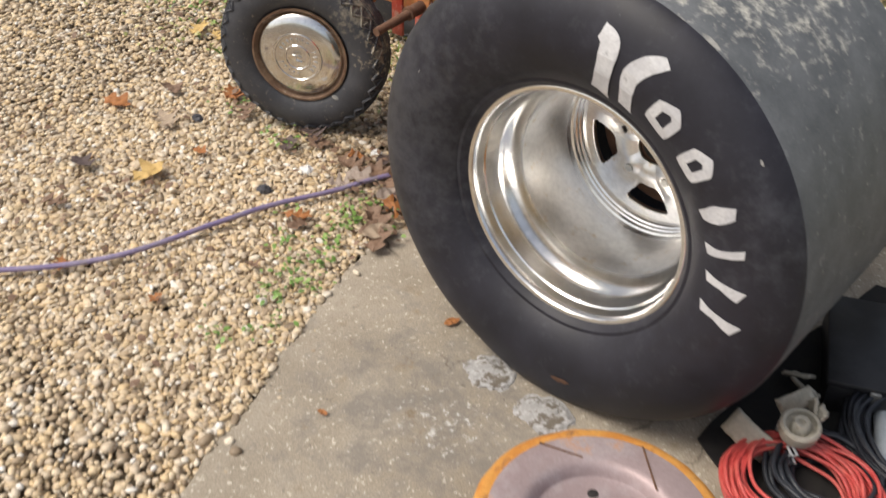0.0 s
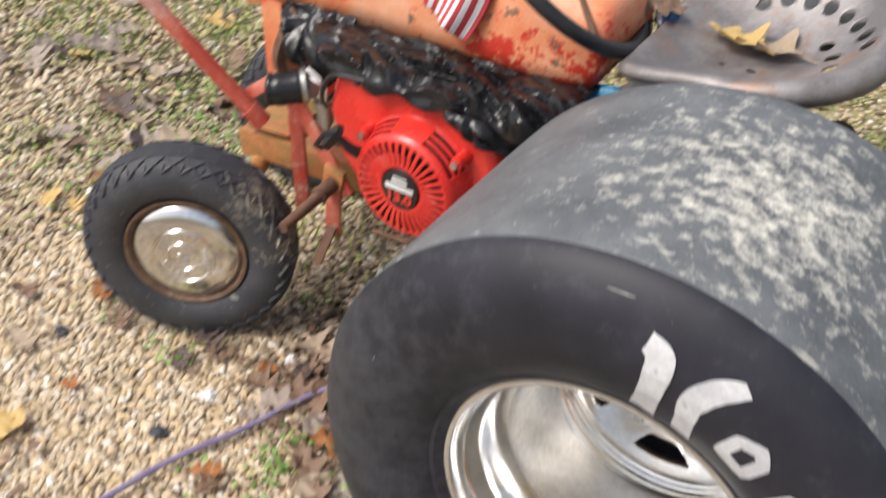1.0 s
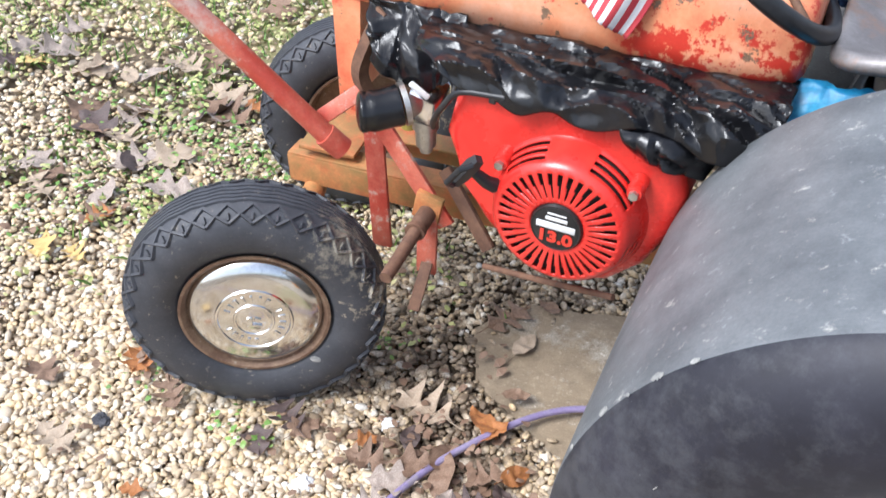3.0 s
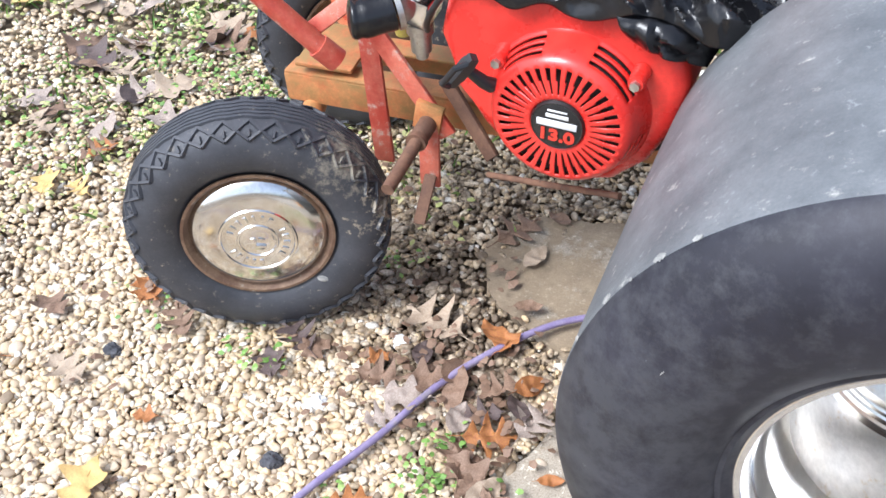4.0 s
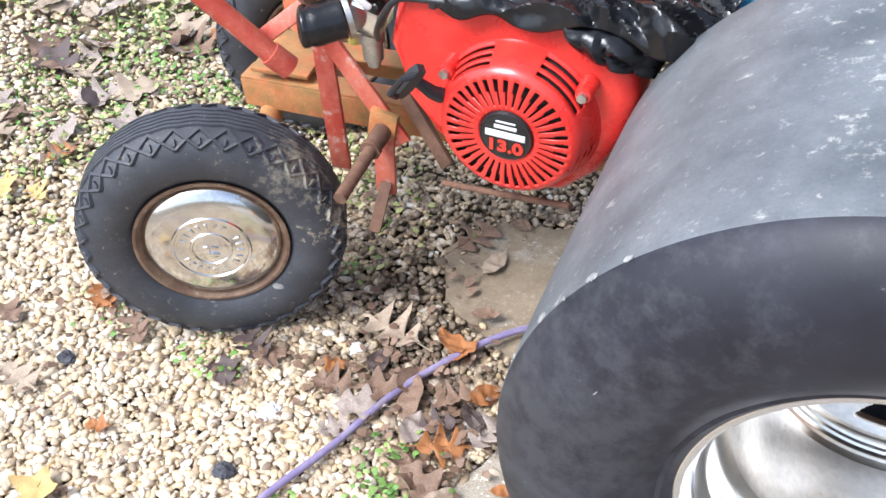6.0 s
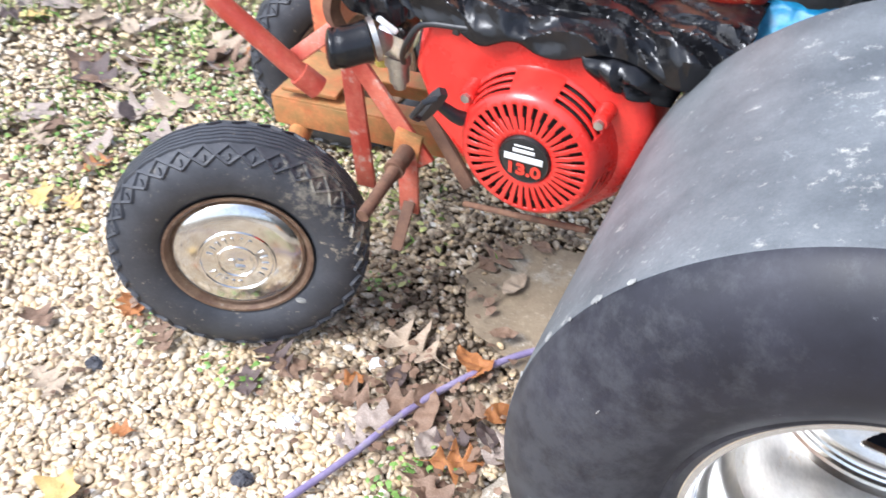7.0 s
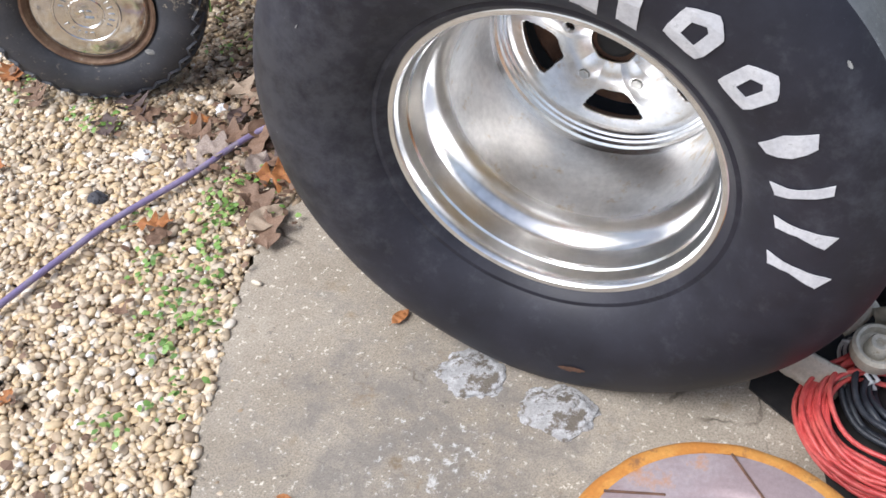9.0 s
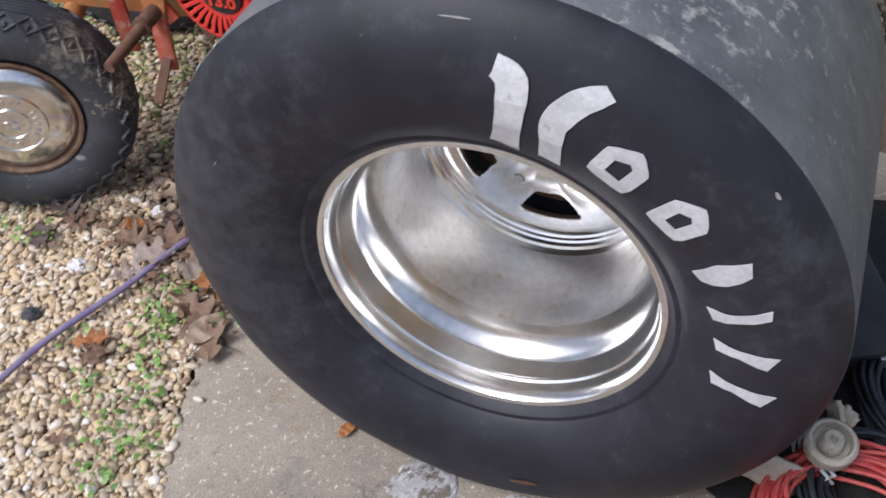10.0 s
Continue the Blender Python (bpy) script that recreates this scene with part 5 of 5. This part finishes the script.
def build_clutter():
    build_black_sheet()
    red = coil("wire_coil", (0.655, 0.745), 0.105, 26, 0.0035, M_red_wire, 0.024, 3, 0.004, "coil of red sheathed wire tied with white string")
    ring_c, along = Vector((0.590, 0.823, 0.026)), Vector((-0.636, 0.772, 0))
    loop = [ring_c + along * 0.036 * math.cos(2 * math.pi * k / 24) + Vector((0.004 * math.sin(3 * k), 0, 0.036 * math.sin(2 * math.pi * k / 24))) for k in range(24)]
    tie = tube_into(tube(loop, 0.0028, 8, closed=True), [p + Vector((0.007, 0.006, 0)) for p in loop], 0.0028, 8, closed=True)
    part("string_tie", tie, M_label_white, red, "white string tie")
    coil("cable_coil", (0.68, 0.80), 0.07, 12, 0.0045, M_black_wire, 0.03, 5, -0.004, "tangle of black cable within the red coil")
    coil("cable_coil", (0.80, 0.98), 0.15, 14, 0.0045, M_black_wire, 0.03, 8, 0.02, "loose coil of dark blue-black cable")
    ring = empty("insulator", pose(0.608, 0.822, 0.060, 10, 6, 0))
    tagged(ring, "aged cream plastic grommet with a raised centre", "plastic fitting")
    part("outer_ring", lathe([(0.016, 0.0), (0.030, 0.0), (0.033, 0.006), (0.034, 0.026), (0.030, 0.031), (0.026, 0.030), (0.024, 0.018), (0.016, 0.014)], 48), M_cream, ring, at=pose(0, 0, 0, 90))
    part("centre_post", lathe([(0.017, 0.012), (0.014, 0.034), (0.012, 0.037), (0.006, 0.036), (0.005, 0.03), (0.0, 0.03)], 32), M_cream, ring, at=pose(0, 0, 0, 90))
    box_ob = empty("battery_box", pose(0.598, 1.115, SLAB_Z, 0, 0, 24))
    tagged(box_ob, "black plastic box standing on the concrete", "box")
    part("body", box((0.12, 0.25, 0.065), pose(0, 0, 0.0325), 0.008), M_black_plastic, box_ob)
    part("lid", box((0.128, 0.258, 0.014), pose(0, 0, 0.071), 0.005), M_black_plastic, box_ob)
    part("latch", box((0.018, 0.008, 0.02), pose(0.02, -0.131, 0.062), 0.002), M_bolt, box_ob)
    post = part("steel_pole", tube([(0.742, 0.900, 0.004), (0.672, 1.060, 0.004), (0.595, 1.300, 0.004)], 0.016, 20), M_pole)
    tagged(post, "pale blue-grey painted pole lying on the concrete", "pole")
    block = part("plastic_block", box((0.12, 0.09, 0.03), pose(0, 0, 0.015), 0.006), M_cream, at=pose(0.80, 0.83, SLAB_Z, 0, 0, 25))
    tagged(block, "flat cream plastic block lying on the concrete", "plastic block")
    for i, (x, y, z, a, b, s) in enumerate(((0.543, 0.790, 0.035, 62, 20, 0.085), (0.575, 0.880, 0.070, 55, -30, 0.06), (0.610, 0.870, 0.085, 60, 45, 0.05), (0.628, 0.862, 0.080, 75, 80, 0.045), (0.560, 0.97, 0.03, 50, 30, 0.055), (0.535, 1.0, 0.02, 45, 40, 0.05))):
        bm = bmesh.new()
        rows = []
        for p in range(9):
            rows.append([bm.verts.new((s * (p / 8 - 0.5), s * 0.55 * (q / 6 - 0.5), 0.010 * math.sin(3 * p / 8 + i) + 0.006 * wob(p / 8, q / 6, i, 5))) for q in range(7)])
        for r0, r1 in zip(rows, rows[1:]):
            for q in range(6):
                bm.faces.new((r0[q], r0[q + 1], r1[q + 1], r1[q]))
        ob = part("scrap_piece", bm, M_cream, at=pose(x, y, z, a, b, 40 * i), smooth=60)
        thicken(ob, 0.006, 0)
        tagged(ob, "dirty cream scrap of broken plastic beside the coil", "scrap", group="scraps by the coil")


# fallen leaves
def leaf_mesh(kind, seed):
    rng = random.Random(seed)
    bm = bmesh.new()
    half = []
    n = 22
    for i in range(n + 1):
        t = i / n
        if kind == "oak":
            w = 0.40 * math.sin(math.pi * t) ** 0.7 * (0.50 + 0.50 * math.cos(2 * math.pi * t * 3.5 + 2.6))
            w += 0.05 * math.sin(math.pi * t)
        elif kind == "maple":
            w = 0.45 * math.sin(math.pi * t ** 0.8) * (0.7 + 0.3 * math.cos(2 * math.pi * t * 2.5 + 1.0))
        else:
            w = 0.27 * math.sin(math.pi * t ** 0.85) ** 0.8
        half.append((t, max(0.008, w + rng.uniform(-0.012, 0.012))))
    curl, twist = rng.uniform(0.5, 1.5), rng.uniform(-0.8, 0.8)
    cols = 4
    rows = []
    for t, w in half:
        row = []
        for k in range(-cols, cols + 1):
            s = k / cols
            y = s * w
            x = t - 0.5 + 0.10 * abs(s) * (1 if kind != "plain" else 0.2)
            z = curl * y * y + 0.22 * curl * (t - 0.5) ** 2 + twist * y * (t - 0.5) * 0.6 + 0.07 * wob(x, y, seed, 5) + 0.03 * (1 - abs(s))
            row.append(bm.verts.new((x, y, z)))
        rows.append(row)
    for a, b in zip(rows, rows[1:]):
        for k in range(2 * cols):
            bm.faces.new((a[k], a[k + 1], b[k + 1], b[k]))
    tube_into(bm, [(-0.66, 0.0, 0.02), (-0.55, 0.0, 0.02), (-0.45, 0.0, 0.03), (0.3, 0, 0.02)], [0.010, 0.009, 0.009, 0.003], 5)
    me = bpy.data.meshes.new("fallen_leaf")
    bm.to_mesh(me)
    bm.free()
    me.polygons.foreach_set("use_smooth", [True] * len(me.polygons))
    return me


LEAF_MESH = {k: [leaf_mesh(k, s + 11 * i) for i in range(4)] for s, k in enumerate(("oak", "maple", "plain"))}
LEAF_WORDS = {"brown": "curled dry brown leaf lying on the gravel", "tan": "pale tan lobed leaf lying on the gravel", "grey": "weathered grey-brown crumpled leaf on the ground", "dark": "wet dark brown leaf flat on the gravel",
              "orange": "orange-brown fallen leaf on the gravel", "yellow": "bright yellow fallen leaf on the gravel"}
leaf_cache = {}


def leaf(x, y, kind, colour, size, turn, variant=0, z=0.004, tilt=0, label=""):
    key = (kind, colour, variant % 4)
    if key not in leaf_cache:
        me = LEAF_MESH[kind][variant % 4].copy()
        me.materials.append(M_leaf[colour])
        leaf_cache[key] = me
    ob = new("fallen_leaf", leaf_cache[key])
    ob.matrix_basis = pose(x, y, z, tilt, tilt * 0.6, turn) @ Matrix.Diagonal((size, size, size, 1))
    return tagged(ob, label or LEAF_WORDS[colour], "leaf", group="fallen leaves")


def build_leaves():
    leaf(-0.535, 1.105, "oak", "tan", 0.115, 165, 0)
    leaf(-0.500, 1.371, "oak", "brown", 0.10, 60, 1, -0.004)
    leaf(-0.444, 1.319, "plain", "tan", 0.065, 75, 1, -0.004, label="curled tan leaf on the concrete")
    leaf(-0.437, 1.435, "plain", "brown", 0.05, 160, 2, -0.006, label="small brown leaf on the concrete")
    leaf(-0.440, 1.110, "plain", "orange", 0.075, 140, 2, 0.010, 15)
    leaf(-0.415, 1.090, "maple", "orange", 0.060, 60, 2, 0.012, -20)
    leaf(-0.049, 0.71, "plain", "orange", 0.036, 70, 0, -0.006, label="small orange leaf on the concrete")
    leaf(-0.06, 0.37, "plain", "orange", 0.022, 10, 1, -0.006, label="small orange leaf on the concrete")
    leaf(0.115, 1.440, "maple", "tan", 0.13, 165, 3, 0.696, 6, label="large curled tan leaf resting in the seat")
    leaf(0.065, 1.430, "maple", "yellow", 0.12, 150, 2, 0.704, 8, label="curled yellow leaf resting in the seat")
    leaf(-0.062, 1.425, "maple", "brown", 0.075, 40, 1, 0.735, 25, label="dry brown leaf caught between hood and seat")
    rng = random.Random(21)
    # by the slab's edge and along the hose
    for x, y, kind, c, size, turn, tilt in ((-0.510, 0.985, "maple", "brown", 0.075, 20, 8), (-0.520, 0.945, "maple", "grey", 0.080, 200, -6), (-0.535, 1.035, "plain", "dark", 0.06, 100, 12), (-0.470, 1.020, "plain", "brown", 0.075, 70, 25),
                                            (-0.455, 0.985, "plain", "brown", 0.080, 95, -22), (-0.587, 0.968, "oak", "brown", 0.075, 10, 10), (-0.600, 1.000, "maple", "orange", 0.045, 60, 20), (-0.382, 0.915, "oak", "orange", 0.085, 30, 24),
                                            (-0.402, 0.862, "oak", "brown", 0.105, 110, 20), (-0.375, 0.842, "maple", "brown", 0.085, 160, -18), (-0.345, 0.812, "plain", "tan", 0.085, 80, 14), (-0.330, 0.796, "maple", "brown", 0.08, 300, 10),
                                            (-0.353, 1.028, "plain", "orange", 0.065, 60, 30), (-0.353, 0.980, "plain", "dark", 0.065, 130, 18), (-0.395, 1.000, "oak", "brown", 0.075, 40, -16), (-0.325, 0.955, "oak", "grey", 0.075, 75, 12),
                                            (-0.430, 0.930, "plain", "grey", 0.07, 95, 14), (-0.412, 1.190, "plain", "brown", 0.05, 20, 0), (-0.545, 0.890, "oak", "grey", 0.06, 45, 8), (-0.395, 0.950, "oak", "dark", 0.07, 210, 10)):
        leaf(x, y, kind, c, size, turn, int(size * 1000) % 4, 0.008, tilt)
    leaf(-0.269, 0.884, "plain", "orange", 0.04, 20, 1, -0.006, label="small orange leaf on the concrete")
    # singles on the open gravel
    for x, y, c, s in ((-0.738, 0.995, "dark", 0.085), (-0.760, 0.938, "dark", 0.065), (-0.705, 0.985, "brown", 0.06), (-0.942, 0.960, "brown", 0.075), (-1.049, 1.008, "orange", 0.075), (-0.898, 0.637, "yellow", 0.095), (-1.068, 0.808, "tan", 0.09),
                       (-1.184, 0.917, "brown", 0.08), (-1.415, 1.198, "yellow", 0.075), (-1.334, 1.198, "yellow", 0.06), (-1.376, 1.307, "brown", 0.09), (-0.525, 0.743, "orange", 0.065), (-0.500, 0.725, "brown", 0.06), (-0.883, 0.771, "orange", 0.04), (-0.75, 0.30, "orange", 0.05),
                       (-0.46, 0.56, "brown", 0.04), (-0.52, 0.36, "orange", 0.035), (-1.05, 0.55, "dark", 0.08), (-0.95, 0.42, "brown", 0.07), (-1.22, 0.78, "orange", 0.08), (-1.41, 1.51, "grey", 0.12), (-1.61, 1.59, "brown", 0.12), (-1.39, 1.82, "tan", 0.14), (-1.36, 1.55, "tan", 0.12),
                       (-1.60, 1.60, "dark", 0.13), (-1.35, 1.76, "brown", 0.13), (-1.93, 1.77, "yellow", 0.09), (-1.37, 1.31, "orange", 0.07), (-1.04, 1.01, "orange", 0.07), (-1.30, 1.45, "grey", 0.11), (-1.55, 1.35, "tan", 0.10)):
        leaf(x, y, rng.choice(("oak", "maple", "maple")), c, s, rng.uniform(0, 360), rng.randrange(4), 0.004, rng.uniform(-12, 12))
    # litter beyond the tractor
    for i in range(120):
        x, y = rng.uniform(-2.6, -0.75), rng.uniform(1.25, 3.6)
        if x > -1.15 and y < 1.75:
            continue
        leaf(x, y, rng.choice(("oak", "maple", "plain", "maple")), rng.choice(("brown", "grey", "grey", "grey", "grey", "tan", "tan", "dark", "orange", "yellow")), rng.uniform(0.07, 0.13), rng.uniform(0, 360), rng.randrange(4), 0.004, rng.uniform(-25, 25))
    for i in range(45):
        leaf(rng.uniform(-0.8, 0.9), rng.uniform(1.7, 3.6), rng.choice(("oak", "maple", "plain")), rng.choice(("brown", "tan", "grey", "dark")), rng.uniform(0.07, 0.13), rng.uniform(0, 360), rng.randrange(4), 0.004, rng.uniform(-25, 25))


def green_field(name, spots, seed, mat, size, label, category, blade=False):
    """Many small leaves or blades round the given patches (x, y, spread, count)."""
    rng = random.Random(seed)
    V, F = [], []
    for px, py, spread, count in spots:
        for i in range(count):
            x, y = px + rng.gauss(0, spread), py + rng.gauss(0, spread)
            if in_slab(x, y) and not in_slab(x - 0.02, y) is False and in_slab(x - 0.06, y):
                continue
            s = size * rng.uniform(0.6, 1.4)
            a, lean = rng.uniform(0, 6.283), rng.uniform(0.1, 0.9)
            h = rng.uniform(0.0, 0.014)
            if blade:
                d, w = Vector((math.cos(a) * lean, math.sin(a) * lean, 1)).normalized() * s * 2.2, Vector((-math.sin(a), math.cos(a), 0)) * s * 0.16
                b = Vector((x, y, -0.015))
                pts = [b - w, b + w, b + d * 0.6 + w * 0.8, b + d + Vector((d.x, d.y, -0.2 * s)) * 0.5, b + d * 0.6 - w * 0.8]
            else:
                u = Vector((math.cos(a), math.sin(a), 0.5 * rng.uniform(-1, 1))) * s
                w = Vector((-math.sin(a), math.cos(a), 0.4 * rng.uniform(-1, 1))) * s * 0.75
                b = Vector((x, y, h - 0.002))
                pts = [b - u * 0.5, b - u * 0.1 + w * 0.5 + Vector((0, 0, s * 0.12)), b + u * 0.45 + w * 0.3, b + u * 0.55, b + u * 0.45 - w * 0.3, b - u * 0.1 - w * 0.5 + Vector((0, 0, s * 0.12))]
            n = len(V)
            V += [tuple(p) for p in pts]
            F.append(list(range(n, n + len(pts))))
    me = bpy.data.meshes.new(name)
    me.from_pydata(V, [], F)
    me.materials.append(mat)
    ob = new(name, me)
    return tagged(ob, label, category, kind="stuff")


def build_green():
    near = [(-0.40, 0.86, 0.022, 70), (-0.43, 0.80, 0.02, 50), (-0.41, 0.72, 0.018, 30), (-0.37, 0.66, 0.02, 34), (-0.47, 0.66, 0.02, 28), (-0.40, 0.60, 0.02, 24), (-0.44, 0.87, 0.02, 36), (-0.36, 0.52, 0.016, 20), (-0.30, 0.45, 0.02, 20), (-0.76, 0.95, 0.02, 26),
            (-0.83, 0.96, 0.02, 18), (-1.0, 0.98, 0.025, 22), (-1.06, 1.1, 0.03, 20), (-0.35, 0.38, 0.02, 20), (-0.55, 0.75, 0.012, 10), (-1.40, 1.50, 0.07, 170), (-1.28, 1.66, 0.06, 150), (-1.14, 1.58, 0.05, 110), (-1.52, 1.32, 0.06, 110),
            (-1.20, 1.40, 0.05, 90), (-1.62, 1.62, 0.07, 130), (-1.10, 1.25, 0.03, 40), (-1.45, 1.80, 0.08, 170), (-1.05, 1.72, 0.05, 110), (-0.66, 1.22, 0.02, 26), (-0.38, 0.57, 0.02, 24), (-0.33, 0.60, 0.015, 18)]
    green_field("clover", [(x, y, s * 1.25, int(c * 0.75)) for x, y, s, c in near], 5, M_green, 0.0105, "small bright green clover sprigs in the gravel", "clover")
    rng = random.Random(9)
    far = []
    for i in range(420):
        x, y = rng.uniform(-2.9, -0.6), rng.uniform(1.15, 4.2)
        far.append((x, y, rng.uniform(0.03, 0.09), int(rng.uniform(14, 46) * (1.0 if y > 1.7 else 0.55))))
    for i in range(120):
        far.append((rng.uniform(-0.6, 1.6), rng.uniform(1.8, 4.4), rng.uniform(0.04, 0.1), rng.randrange(16, 50)))
    green_field("ground_cover", far, 6, M_moss, 0.012, "low moss and weeds spread over the ground", "weeds")
    green_field("grass", [(x, y, s, max(6, c // 2)) for x, y, s, c in far if y > 1.3], 7, M_green, 0.014, "short green grass blades and weeds", "grass", blade=True)

    crumbs = [(rng.uniform(-1.7, -0.35), rng.uniform(0.1, 1.7), 0.05, 4) for i in range(70)]
    crumbs += [(-0.42, 0.98, 0.07, 60), (-0.36, 0.86, 0.04, 30), (-0.50, 1.06, 0.07, 40), (-0.62, 1.0, 0.06, 30), (-0.46, 1.26, 0.06, 20)]
    green_field("leaf_litter", crumbs, 12, M_leaf["brown"], 0.016, "scattered brown leaf crumbs among the gravel", "leaf litter")


# ---- building it ----
build_ground()
build_slab()
build_tractor()
build_bag()
build_blue_sheet()
build_rag()
build_flag()
rough_lump("cement_lump", 0.227, 0.635, 0.056, 0.042, 0.007, 2.0, M_lump, "crusty whitish cement lump bedded in the slab", "cement lump")
rough_lump("cement_lump", 0.092, 0.653, 0.048, 0.038, 0.006, 7.0, M_lump, "crusty whitish cement lump bedded in the slab", "cement lump")
rough_lump("coal_lump", -0.666, 0.773, 0.017, 0.015, 0.012, 3.0, M_coal, "dark grey cinder lying on the gravel", "cinder", "cinders")
rough_lump("coal_lump", -1.027, 0.873, 0.017, 0.013, 0.012, 5.0, M_coal, "dark grey cinder lying on the gravel", "cinder", "cinders")
rough_lump("white_stone", -0.585, 1.060, 0.016, 0.013, 0.012, 4.0, M_white_stone, "larger white stone lying on the gravel", "stone", "white stones")
rough_lump("white_stone", -0.654, 0.899, 0.017, 0.013, 0.012, 8.0, M_white_stone, "larger white stone lying on the gravel", "stone", "white stones")
build_drum()
build_hose()
build_clutter()
build_leaves()
build_green()
build_gravel("gravel", [
    stone_field(-1.25, -0.1, 0.2, 1.5, 0.0088, 2, 31),
    stone_field(-1.3, 0.0, 0.1, 1.75, 0.0092, 1, 32, base_z=-0.026),
    stone_field(-1.25, -0.1, -0.5, 0.2, 0.0105, 1, 35, size=0.0062),
    stone_field(-1.9, -1.25, -0.4, 1.75, 0.0105, 1, 36, size=0.0062),
    stone_field(-3.0, 1.2, 1.75, 3.6, 0.017, 1, 33, base_z=-0.022, size=0.0078),
    stone_field(-3.0, -1.9, -0.2, 1.75, 0.017, 1, 34, size=0.0078),
])
